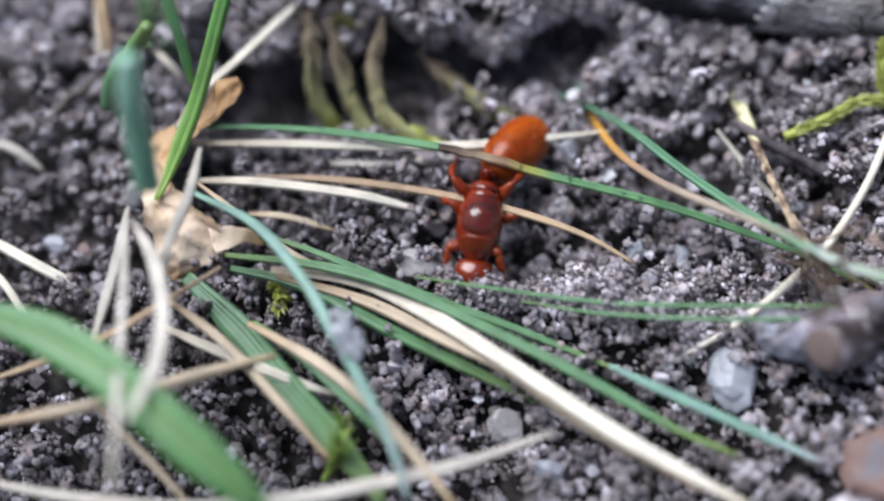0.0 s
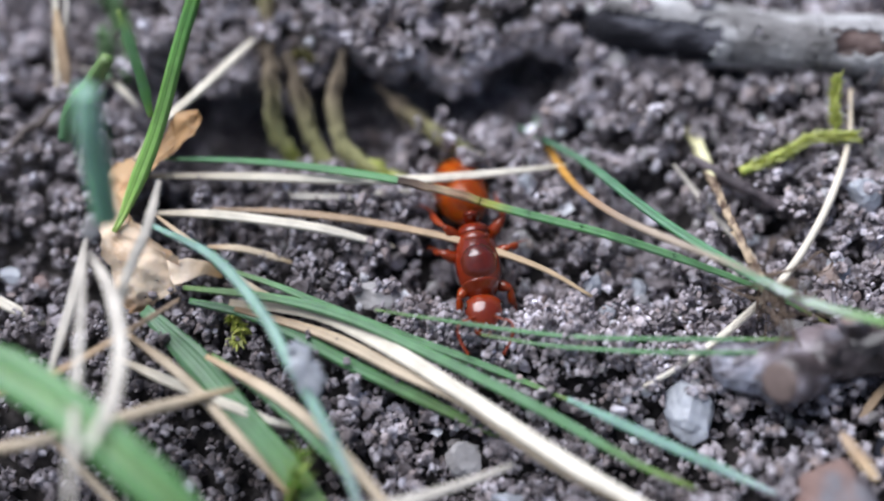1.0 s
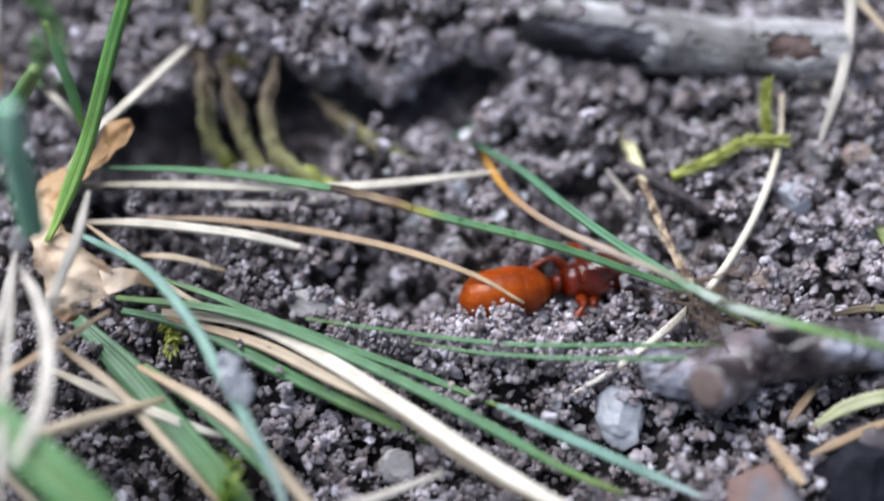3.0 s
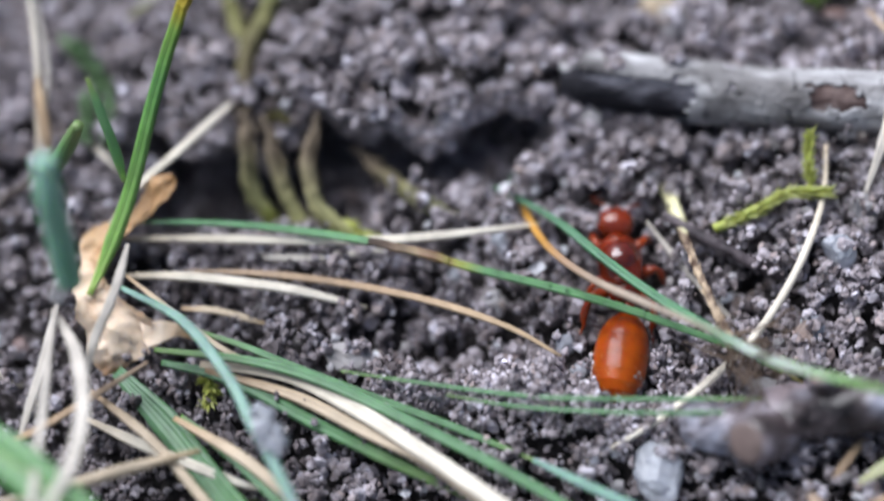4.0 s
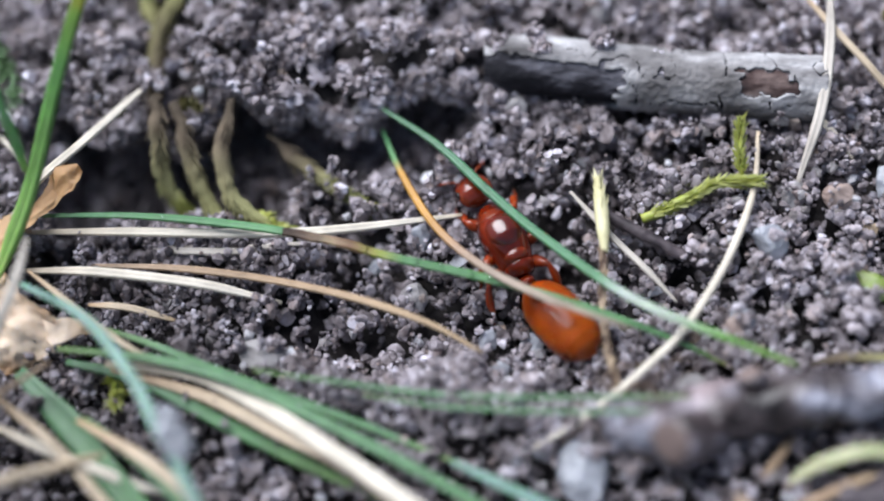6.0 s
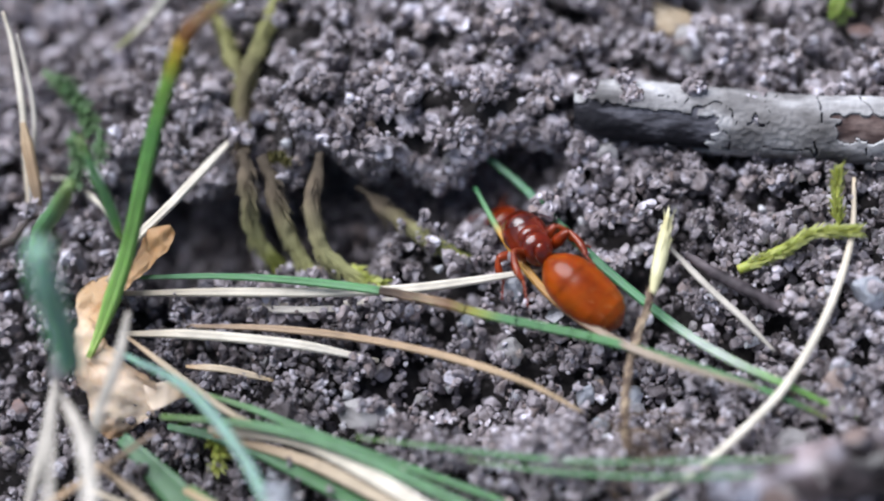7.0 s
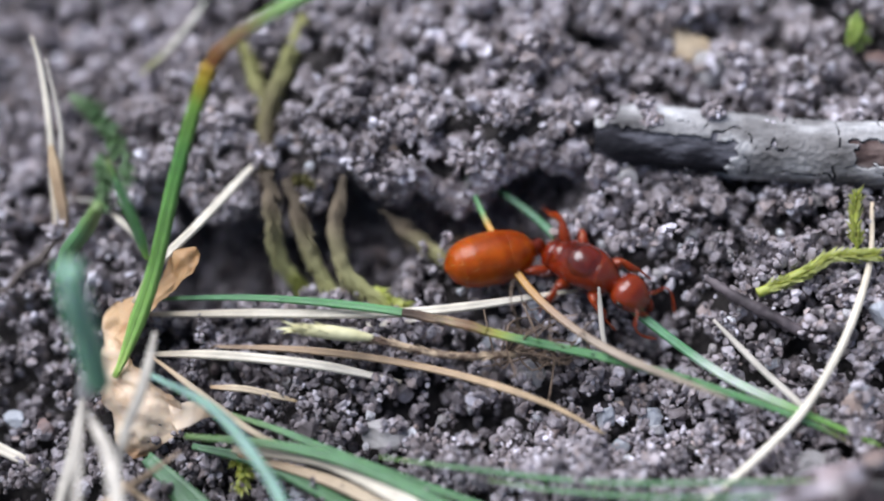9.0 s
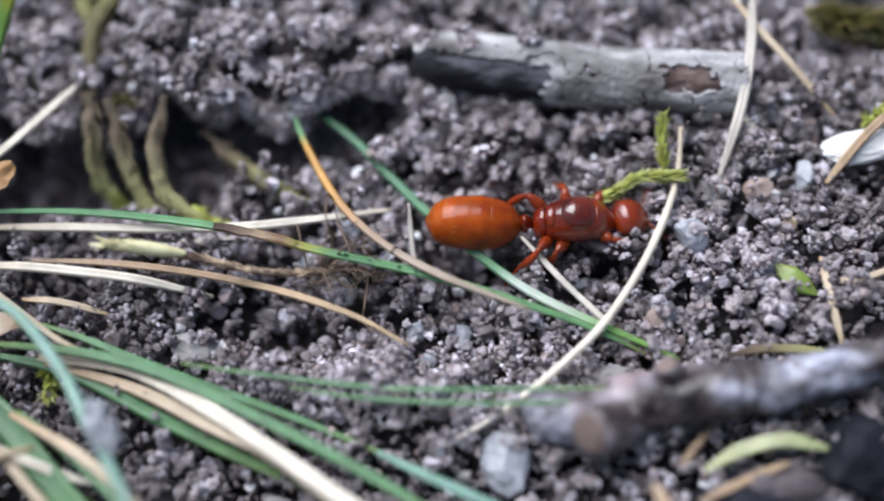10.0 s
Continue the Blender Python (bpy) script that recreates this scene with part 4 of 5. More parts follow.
MAT.update({
    "bark": bark_material(),
    "twig": twig_material(),
    "leaf": leaf_material(),
    "twig_dark": plain_material("dark_purplish_twig", (0.018, 0.014, 0.016), (0.12, 0.097, 0.105), 1500.0, 0.6, 0.3),
    "cut": plain_material("cut_wood", (0.06, 0.042, 0.038), (0.22, 0.16, 0.145), 700.0, 0.7),
    "white_stone": plain_material("milky_quartz", (0.22, 0.23, 0.26), (0.46, 0.475, 0.52), 900.0, 0.42, sss=0.4, sss_radius=(0.5, 0.5, 0.6)),
    "grey_stone": plain_material("grey_quartz", (0.20, 0.185, 0.185), (0.42, 0.40, 0.40), 900.0, 0.4),
    "pink_stone": plain_material("pinkish_stone", (0.24, 0.17, 0.145), (0.45, 0.36, 0.32), 900.0, 0.5),
    "tan_stone": plain_material("tan_stone", (0.38, 0.27, 0.16), (0.6, 0.48, 0.34), 1200.0, 0.4),
    "dark_stone": plain_material("dark_stone", (0.006, 0.006, 0.010), (0.022, 0.023, 0.032), 700.0, 0.65, 0.12),
    "rust_stone": plain_material("rusty_stone", (0.20, 0.13, 0.115), (0.16, 0.15, 0.165), 800.0, 0.75, 0.25, span=(0.42, 0.54)),
    "purple_stone": plain_material("purplish_stone", (0.045, 0.036, 0.04), (0.12, 0.10, 0.11), 600.0, 0.5),
    "chip": plain_material("bleached_wood", (0.74, 0.73, 0.71), (0.88, 0.87, 0.86), 1100.0, 0.7),
    "fresh": plain_material("fresh_leaf", (0.11, 0.19, 0.03), (0.24, 0.31, 0.07), 1200.0, 0.4, sss=0.3, sss_radius=(0.4, 0.9, 0.2)),
    "sprig": plain_material("moss_leaf", (0.25, 0.28, 0.04), (0.46, 0.50, 0.12), 900.0, 0.5, sss=0.3, sss_radius=(0.5, 0.8, 0.2)),
    "leafy": plain_material("leafy_moss", (0.05, 0.11, 0.045), (0.13, 0.22, 0.09), 900.0, 0.6, sss=0.2, sss_radius=(0.4, 0.8, 0.3)),
    "darkmoss": plain_material("dark_moss", (0.03, 0.032, 0.008), (0.13, 0.105, 0.02), 900.0, 0.7),
    "husk": plain_material("pale_husk", (0.50, 0.46, 0.25), (0.72, 0.68, 0.42), 1500.0, 0.6),
    "fibre": plain_material("brown_fibre", (0.07, 0.045, 0.03), (0.2, 0.14, 0.10), 1500.0, 0.8),
    "chaff": plain_material("brown_chaff", (0.10, 0.06, 0.04), (0.50, 0.38, 0.26), 2200.0, 0.7, span=(0.4, 0.6)),
    "gaster": cuticle("amber_cuticle", (0.19, 0.026, 0.0015), (0.36, 0.066, 0.003), 0.3, 0.16, 0.2, 0.45),
    "thorax": cuticle("mahogany_cuticle", (0.06, 0.005, 0.001), (0.19, 0.017, 0.0025), 0.26, 0.8, 0.1),
    "plate": cuticle("dark_red_cuticle", (0.042, 0.004, 0.001), (0.12, 0.011, 0.002), 0.25, 0.8, 0.3),
    "head": cuticle("red_cuticle", (0.10, 0.010, 0.002), (0.19, 0.022, 0.003), 0.26, 0.7, 0.25),
    "limb": cuticle("orange_cuticle", (0.15, 0.018, 0.003), (0.25, 0.036, 0.005), 0.3, 0.2, 0.3),
    "eye": plain_material("black_eye", (0.01, 0.008, 0.008), (0.02, 0.015, 0.012), 900.0, 0.15),
    "hair": plain_material("golden_hair", (0.55, 0.32, 0.12), (0.7, 0.45, 0.2), 900.0, 0.4),
})


# ---- stones, chips and clods ----
def stone(name, place, size, mat, label, seed, sink=0.25, turn=0.0, cuts=9):
    """An angular stone with worn edges; size: its three extents in millimetres."""
    rng = np.random.default_rng(seed)
    v, f = ico(5)
    for _ in range(cuts):
        d = rng.normal(size=3)
        d /= np.linalg.norm(d)
        v = v - np.maximum(v @ d - rng.uniform(0.55, 0.82), 0)[:, None] * d * 0.93
    v = v * (1 + 0.10 * value_noise(v[:, 0] * 2.5, v[:, 1] * 2.5, v[:, 2] * 2.5, seed) + 0.05 * value_noise(v[:, 0] * 6, v[:, 1] * 6, v[:, 2] * 6, seed + 2) + 0.025 * value_noise(v[:, 0] * 13, v[:, 1] * 13, v[:, 2] * 13, seed + 1))[:, None]
    v = v / np.abs(v).max(0) * np.array(size) / 2
    c, s = math.cos(radians(turn)), math.sin(radians(turn))
    v = v @ np.array([[c, s, 0], [-s, c, 0], [0, 0, 1]])
    v[:, 2] += v[:, 1] * 0.4 + size[2] * (0.5 - sink)
    ob = mesh_object(name, v, f.tolist(), MAT[mat])
    x, y, _ = place
    ob.matrix_world = pose(x * MM, y * MM, float(ground_height(x, y) + 0.5 * crumbs(x, y)) * MM)
    return tagged(ob, label, "stone" if "stone" in name or "pebble" in name else "chip", "pebbles scattered on the sand" if name == "pebble" else "")


stone("pebble", (10.91, 2.06, 1.76), (1.05, 0.95, 0.9), "white_stone", "smooth white quartz pebble on grey sand", 1, 0.2)
stone("stone", (5.55, -4.08, -0.91), (1.6, 1.9, 1.1), "white_stone", "pale bluish white quartz stone half sunk in sand", 2, 0.3, 30)
stone("pebble", (13.16, 3.65, 2.49), (1.15, 0.85, 0.7), "pink_stone", "pinkish brown pebble lying on sand", 3, 0.3)
stone("pebble", (14.46, 4.07, 2.70), (0.75, 0.9, 0.7), "white_stone", "small grey white quartz pebble", 4)
stone("pebble", (13.96, 2.80, 2.18), (0.5, 0.5, 0.5), "tan_stone", "tiny tan pebble on sand", 5)
stone("stone", (8.49, -1.66, 0.07), (1.7, 0.9, 0.7), "grey_stone", "flat dark grey stone beside a twig", 6, 0.35)
stone("stone", (-3.79, -0.83, -0.08), (1.6, 0.9, 0.7), "grey_stone", "flat grey stone lying in the sand", 7, 0.6, -10)
stone("stone", (5.54, 10.88, 5.07), (1.8, 1.3, 0.8), "tan_stone", "beige flat stone on the bank", 8, 0.4)
stone("pebble", (6.29, 10.01, 4.75), (1.2, 1.2, 0.9), "grey_stone", "grey rounded pebble on the bank", 9, 0.35)
stone("stone", (9.43, -6.93, -1.60), (2.3, 2.7, 1.9), "rust_stone", "large grey stone with a rusty red face", 10, 0.3, 20, 11)
stone("stone", (12.04, -5.69, -1.10), (2.8, 3.4, 2.2), "dark_stone", "black angular stone behind a rusty one", 11, 0.3)
stone("stone", (12.97, -5.09, -0.72), (2.6, 2.0, 1.9), "purple_stone", "purplish grey stone below a twig", 12, 0.3)
stone("stone", (15.51, -4.28, -0.29), (3.4, 2.6, 2.3), "dark_stone", "bluish black stone below a twig", 13, 0.3)
stone("pebble", (-1.01, -5.12, -1.69), (1.2, 0.9, 0.9), "grey_stone", "grey glassy quartz pebble", 14, 0.3)
stone("pebble", (0.23, -6.56, -2.21), (1.0, 0.8, 0.8), "white_stone", "milky quartz pebble between dark grains", 15, 0.3)
stone("pebble", (11.71, 3.65, 2.33), (0.8, 0.8, 0.8), "grey_stone", "light grey pebble on sand", 16, 0.3)
stone("pebble", (9.85, -0.16, 0.73), (0.75, 0.7, 0.7), "pink_stone", "small brownish pebble beside a stem", 17, 0.3)
stone("pebble", (13.15, 1.19, 1.40), (0.65, 0.7, 0.5), "white_stone", "pale quartz pebble beside a green leaf", 18, 0.3)
stone("pebble", (2.74, -0.13, 0.46), (0.6, 0.6, 0.6), "white_stone", "small clear quartz pebble", 19, 0.2)
stone("pebble", (3.17, -0.95, 0.15), (0.65, 0.6, 0.6), "white_stone", "small bluish quartz pebble", 20, 0.2)
stone("pebble", (-0.69, 2.65, 1.43), (0.6, 0.5, 0.5), "white_stone", "clear quartz pebble below a grass joint", 21, 0.1)
stone("pebble", (0.57, 1.15, 0.88), (0.9, 0.8, 0.7), "grey_stone", "grey pebble below the grass", 22, 0.3)
stone("pebble", (3.45, 6.52, 3.25), (1.1, 1.0, 1.0), "grey_stone", "pale grey clod at the end of a bark twig", 23, 0.3)
stone("pebble", (10.01, -0.03, 0.79), (0.8, 0.8, 0.7), "white_stone", "rounded pale pebble on sand", 24, 0.3)
stone("pebble", (-14.09, -0.34, -0.30), (0.6, 0.55, 0.5), "rust_stone", "small reddish pebble between straws", 28, 0.2)
stone("pebble", (-15.07, -0.04, -0.22), (0.7, 0.6, 0.6), "white_stone", "clear quartz grain between straws", 29, 0.2)
stone("wood_chip", (16.45, 4.85, 3.15), (3.0, 1.15, 0.7), "chip", "bleached white splinter of wood", 25, -0.55, 14, 16)
stone("pebble", (0.75, 2.85, 1.57), (0.8, 0.7, 0.7), "white_stone", "light quartz pebble by a straw end", 26, 0.2)
stone("pebble", (4.07, 0.09, 0.60), (0.8, 0.7, 0.7), "white_stone", "pale pebble on dark sand", 27, 0.2)


stone("wood_chip", (13.24, -0.87, 0.78), (0.9, 0.45, 0.4), "dark_stone", "small black scrap of rotten wood", 41, 0.1, -25)


def clump(place, radius, count, seed, label, squash=0.8, grain=0.13, mat="sand"):
    """A small clod of caked sand grains."""
    rng = np.random.default_rng(seed)
    p = rng.normal(size=(count, 3))
    p = p / np.linalg.norm(p, axis=1)[:, None] * (rng.uniform(0, 1, count) ** 0.5)[:, None] * radius * np.array([1, 1, squash])
    ob = grain_mesh("sand_clod", p, np.clip(rng.lognormal(math.log(grain), 0.3, count), 0.04, 0.24), 2, MAT[mat], seed)
    ob.matrix_world = pose(*(c * MM for c in place))
    return tagged(ob, label, "clod", kind="stuff")


clump((-5.63, -4.63, 1.62), 0.34, 26, 31, "small whitish clod of quartz grains stuck to a grass blade", 1.0, 0.16, "white_stone")
clump((-5.35, -5.08, 1.35), 0.42, 34, 32, "pale crumb of quartz grains on a grass blade", 0.9, 0.17, "white_stone")
for k, place in enumerate(((4.09, 7.86, 5.26), (4.24, 7.32, 5.10), (6.18, 7.56, 5.22), (3.00, 7.67, 4.99))):
    clump(place, 0.3, 90, 46 + k, "pale crumb of sand grains on the bark twig", 0.9, 0.09, "dry_sand")
for k, place in enumerate(((-1.62, -1.92, 0.36), (-2.70, -1.70, 0.15), (-0.85, -2.05, 0.05), (1.26, -2.15, 0.45), (4.66, -1.72, 0.10), (-1.95, -1.95, 0.10), (2.40, -2.13, 0.10), (-1.35, -1.98, 0.10))):
    clump(place, 0.36, 95, 40 + k, "upright crumb of pale caked sand grains", 1.7, 0.075)
stone("pebble", (-11.56, -1.86, 3.59), (0.62, 0.62, 0.62), "grey_stone", "grey grain held on a grass blade", 33).location.z = (-11.56, -1.86, 3.59)[2] * MM


# ---- twigs ----
def bark_twig(a, b, radius):
    """A dry twig: a dark core, and over it pale bark that has come off in places."""
    a, b = np.array(a), np.array(b)
    n, k = 320, 130
    s = np.linspace(0, 1, n)
    line = a + (b - a) * s[:, None] + np.stack([0 * s, 0.10 * np.sin(s * 5), 0.08 * np.sin(s * 7 + 1)], 1)
    tan, side, nor = frames_along(line)
    length = np.linalg.norm(b - a)
    ang = np.linspace(0, 2 * np.pi, k, endpoint=False)
    S, A = np.meshgrid(s * length, ang, indexing="ij")
    cx, cy = np.cos(A) * 2, np.sin(A) * 2
    peel = 0.55 * value_noise(S * 0.6, cx * 0.8 + 5, cy * 0.8, 2) + 0.3 * value_noise(S * 1.7, cx * 1.8, cy * 1.8, 4) + 0.15 * value_noise(S * 5, cx * 4, cy * 4, 5)
    # the side that faces the path is bare over the left half; the top keeps its bark
    plate = peel + 1.7 * (S / length - 0.38) + 2.2 * (np.cos(A - 2.5) - 0.5)
    plate = np.maximum(plate, np.minimum(0.5 + 0.8 * peel, 0.9 * peel + 5 * (S / length - 0.46 + 0.1 * np.cos(A))))
    plate = ease(-0.05, 0.05, plate)
    crack = np.abs(value_noise(S * 0.75 + 9, cx * 0.5, cy * 0.5, 6) + 0.35 * value_noise(S * 2.6, cx, cy, 7))
    plate = plate * np.where(value_noise(S * 0.5, cx * 0.4, cy * 0.4, 12) > -0.35, ease(0.012, 0.03, crack), 1)
    middle = np.where(A > np.pi, A - 2 * np.pi, A)
    spot = np.maximum(np.abs((S / length - 0.845) / 0.075), np.abs((middle - 1.45) / 0.36)) + 0.9 * peel + 0.35 * value_noise(S * 3.5, cx * 2.5, cy * 2.5, 14)
    brown = ease(1.15, 0.95, spot)
    plate = plate * (1 - brown)
    lumps = 0.035 * value_noise(S * 1.2, cx, cy, 8) + 0.02 * value_noise(S * 6, cx * 4, cy * 4, 9) + 0.05 * np.abs(np.sin(A * 2.5 + S * 0.15))
    end = 1 - 0.3 * ease(0.07, 0.0, s)[:, None]
    across = side[:, None] * np.cos(A)[..., None] + nor[:, None] * np.sin(A)[..., None]
    core = line[:, None] + across * (radius * (0.89 + lumps) * end)[..., None]
    shell = line[:, None] + across * (radius * (0.975 + lumps + 0.02 * value_noise(S * 9, cx * 6, cy * 6, 10)) * end)[..., None]
    quads = [(i * k + j, i * k + (j + 1) % k, (i + 1) * k + (j + 1) % k, (i + 1) * k + j) for i in range(n - 1) for j in range(k)]
    caps = [tuple(range(k - 1, -1, -1)), tuple(range((n - 1) * k, n * k))]
    ob = mesh_object("bark_twig", core.reshape(-1, 3), quads + caps, MAT["bark"], attrs=[("plate", 0 * plate.ravel()), ("brown", brown.ravel())])
    solid = plate.ravel() > 0.5
    kept = [q for q in quads if solid[list(q)].sum() >= 3]
    edges = {}
    for q in kept:
        for e in zip(q, q[1:] + q[:1]):
            edges[e] = True
    m = n * k
    rim = [(e[1], e[0], e[0] + m, e[1] + m) for e in edges if (e[1], e[0]) not in edges]
    verts = np.concatenate([shell.reshape(-1, 3), core.reshape(-1, 3)])
    one = np.ones(2 * m)
    mesh_object("bark", verts, kept + rim, MAT["bark"], ob, attrs=[("plate", one), ("brown", 0 * one)], label="pale grey peeling bark plates")
    return tagged(ob, "broken dry twig with peeling pale grey bark on a dark core", "twig")


bark_twig((2.57, 7.62, 4.10), (12.77, 6.63, 4.11), 0.98)


def knotty_twig():
    """A thick twig with a sawn side branch and a knob."""
    verts, faces, attrs = sweep([(6.05, -3.31, 0.12), (6.47, -3.37, 0.31), (7.63, -3.51, 0.40), (9.67, -3.03, 0.77), (12.17, -2.84, 0.95), (14.38, -2.41, 1.21), (17.11, -1.68, 1.61)], [1.45, 1.5, 1.6, 1.75, 1.65, 1.5, 1.45, 1.45, 1.5, 1.5, 1.55, 1.6], [(math.cos(a), math.sin(a)) for a in np.linspace(0, 2 * math.pi, 40, endpoint=False)], n=220, blunt=0.05)
    rng = np.random.default_rng(2)
    verts = verts + 0.24 * np.stack([value_noise(verts[:, 0] * 0.7, verts[:, 1] * 0.7, verts[:, 2] * 0.7, k) for k in (4, 5, 6)], 1) + 0.09 * np.stack([value_noise(verts[:, 0] * 1.5, verts[:, 1] * 1.5, verts[:, 2] * 1.5, k) for k in range(3)], 1) + 0.08 * np.stack([value_noise(verts[:, 0] * 4, verts[:, 1] * 5, verts[:, 2] * 5, k) for k in range(3)], 1)
    ob = tagged(mesh_object("twig", verts, faces, MAT["twig"], attrs=attrs), "thick purplish brown twig with knots lying on the sand", "twig")
    for a, b, r0, r1, name in (((8.73, -3.51, 0.35), (7.62, -4.48, 1.01), 1.5, 1.45, "branch_stub"), ((10.13, -2.95, 0.93), (9.82, -2.60, 1.65), 1.1, 0.85, "knob")):
        v, f, at = sweep([a, tuple((np.array(a) + np.array(b)) / 2), b], [r0, r1, r1], [(math.cos(q), math.sin(q)) for q in np.linspace(0, 2 * math.pi, 24, endpoint=False)], n=12)
        stub = mesh_object(name, v, f, MAT["twig"], ob, attrs=at)
        d = np.array(b) - np.array(a)
        d /= np.linalg.norm(d)
        v, f, at = sweep([b, tuple(np.array(b) + d * 0.02), tuple(np.array(b) + d * 0.06)], [r1 * 0.78, r1 * 0.72, r1 * 0.5], [(math.cos(q), math.sin(q)) for q in np.linspace(0, 2 * math.pi, 24, endpoint=False)], n=5)
        mesh_object("cut_face", v, f, MAT["cut"], stub, label="pale brown broken wood face")
    return ob


knotty_twig()
v, f, at = sweep([(5.77, 3.40, 2.29), (6.90, 2.57, 2.11), (8.19, 1.91, 1.84), (9.51, 1.51, 1.39)], [0.2, 0.34, 0.38, 0.33, 0.36, 0.2], ROUND, n=90, rough=0.03, seed=3)
v = v + 0.035 * np.stack([value_noise(*(v.T * 4), seed=k) for k in (1, 2, 3)], 1)
tagged(mesh_object("twig", v, f, MAT["twig_dark"], attrs=at), "thin dark purplish twig half sunk in the sand", "twig")


# ---- dry leaf ----
def dry_leaf():
    """A crumpled sheet between two edges."""
    left = spline([(-9.41, 3.63, 3.48), (-10.28, 3.47, 3.28), (-10.68, 2.64, 2.73), (-12.10, 2.38, 2.17), (-12.14, 1.38, 1.87), (-12.20, 0.61, 1.66), (-11.84, -0.61, 0.98), (-11.44, -1.35, 0.10), (-11.17, -1.41, -0.31)], 70)
    right = spline([(-9.27, 3.46, 3.31), (-9.50, 2.96, 3.10), (-10.12, 2.44, 2.77), (-10.62, 1.98, 2.57), (-11.32, 0.98, 2.04), (-10.74, 0.08, 1.70), (-9.77, -0.42, 1.14), (-9.52, -0.71, 0.44), (-10.77, -1.28, -0.34)], 70)
    m = 16
    u = np.linspace(0, 1, m)[None, :, None]
    mid = left[:, None] * (1 - u) + right[:, None] * u
    flat = mid.reshape(-1, 3)
    bend = value_noise(*(flat.T * 1.5), seed=11) * 0.22 + value_noise(*(flat.T * 3.6), seed=12) * 0.13 + value_noise(*(flat.T * 9), seed=13) * 0.035
    side = value_noise(*(flat.T * 4.5), seed=14) * 0.10 + value_noise(*(flat.T * 11), seed=15) * 0.04
    top = flat + bend[:, None] * np.array([0, -0.6, 0.8]) + side[:, None] * np.array([1.0, 0.4, 0])
    low = top - 0.05 * np.array([0, -0.6, 0.8])
    k = len(flat)
    quads = [(i * m + j, i * m + j + 1, (i + 1) * m + j + 1, (i + 1) * m + j) for i in range(69) for j in range(m - 1)]
    edge = [j for j in range(m)] + [i * m + m - 1 for i in range(1, 70)] + [69 * m + j for j in range(m - 2, -1, -1)] + [i * m for i in range(68, 0, -1)]
    rim = [(a, b, b + k, a + k) for a, b in zip(edge, edge[1:] + edge[:1])]
    along = np.repeat(np.linspace(0, 0.95, 70), m)
    faces = quads + [tuple(i + k for i in reversed(q)) for q in quads] + rim
    ob = mesh_object("dry_leaf", np.vstack([top, low]), faces, MAT["leaf"], attrs=[("along", np.r_[along, along])])
    sec = [(x, 0.05) for x in np.linspace(-1, 1, 15)] + [(x, -0.05) for x in np.linspace(1, -1, 15)]
    v, f, at = sweep([(-9.93, -0.73, 0.81), (-9.22, -0.43, 0.76), (-8.38, -0.36, 0.42)], [0.8, 0.5, 0.1], sec, n=24)
    v = v + 0.12 * np.stack([value_noise(v[:, 0] * 2.5, v[:, 1] * 2.5, v[:, 2] * 2.5, q) for q in (11, 12, 13)], 1)
    at = [("along", 0.8 + 0.2 * at[0][1]), at[1]]
    mesh_object("leaf_tip", v, f, MAT["leaf"], ob, attrs=at, label="curled orange-brown leaf tip")
    return tagged(ob, "crumpled pale brown dry leaf caught in the grass", "leaf")


dry_leaf()


# ---- moss and small leaves ----
def moss_sprig(line, thick, count, length, width, mat, label, seed, spread=0.75):
    v, f, at = sweep(line, [thick, thick, thick * 0.6], ROUND, n=30, rough=0.05, seed=seed)
    ob = mesh_object("moss_sprig", v, f, MAT[mat], attrs=at)
    v, f = leaflets(line, count, length, width, spread, seed)
    mesh_object("leaves", v, f, MAT[mat], ob, smooth=False)
    return tagged(ob, label, "moss")


moss_sprig([(7.25, 2.91, 2.15), (8.47, 3.20, 2.62), (9.37, 3.53, 2.99), (10.52, 3.47, 3.21)], 0.3, 900, 0.5, 0.05, "sprig", "yellow-green moss sprig lying on sand", 1, 0.26)
moss_sprig([(10.19, 3.84, 3.04), (10.09, 4.31, 3.73), (10.08, 4.78, 4.41)], 0.14, 160, 0.4, 0.035, "sprig", "small upright yellow-green moss shoot", 2, 0.4)
moss_sprig([(-4.21, 3.65, 1.59), (-3.76, 3.26, 1.46), (-3.38, 3.04, 1.38)], 0.2, 60, 0.35, 0.06, "sprig", "green moss tip in the hollow", 3)
moss_sprig([(-6.90, 6.16, 3.59), (-6.42, 6.04, 3.86), (-6.13, 5.98, 3.75)], 0.25, 50, 0.35, 0.08, "darkmoss", "dark green moss cushion on the bank edge", 4)
moss_sprig([(16.34, 5.42, 3.52), (16.60, 5.45, 3.94), (17.21, 5.46, 4.27)], 0.15, 60, 0.5, 0.07, "sprig", "green moss shoot beside a white splinter", 5)
moss_sprig([(15.06, 9.57, 4.83), (16.18, 8.88, 4.90), (18.26, 8.63, 4.88)], 0.4, 900, 0.9, 0.08, "darkmoss", "dark olive moss cushion", 6)
moss_sprig([(-8.19, -1.30, -0.25), (-7.77, -1.92, -0.18), (-7.84, -2.20, -0.49)], 0.2, 70, 0.45, 0.08, "sprig", "yellowish green moss below the grass", 7)
moss_sprig([(-6.14, -7.04, -2.26), (-5.77, -6.83, -1.16), (-5.57, -6.58, -0.05)], 0.2, 16, 1.1, 0.13, "fresh", "young yellow-green shoot with pointed leaves", 8, 0.3)
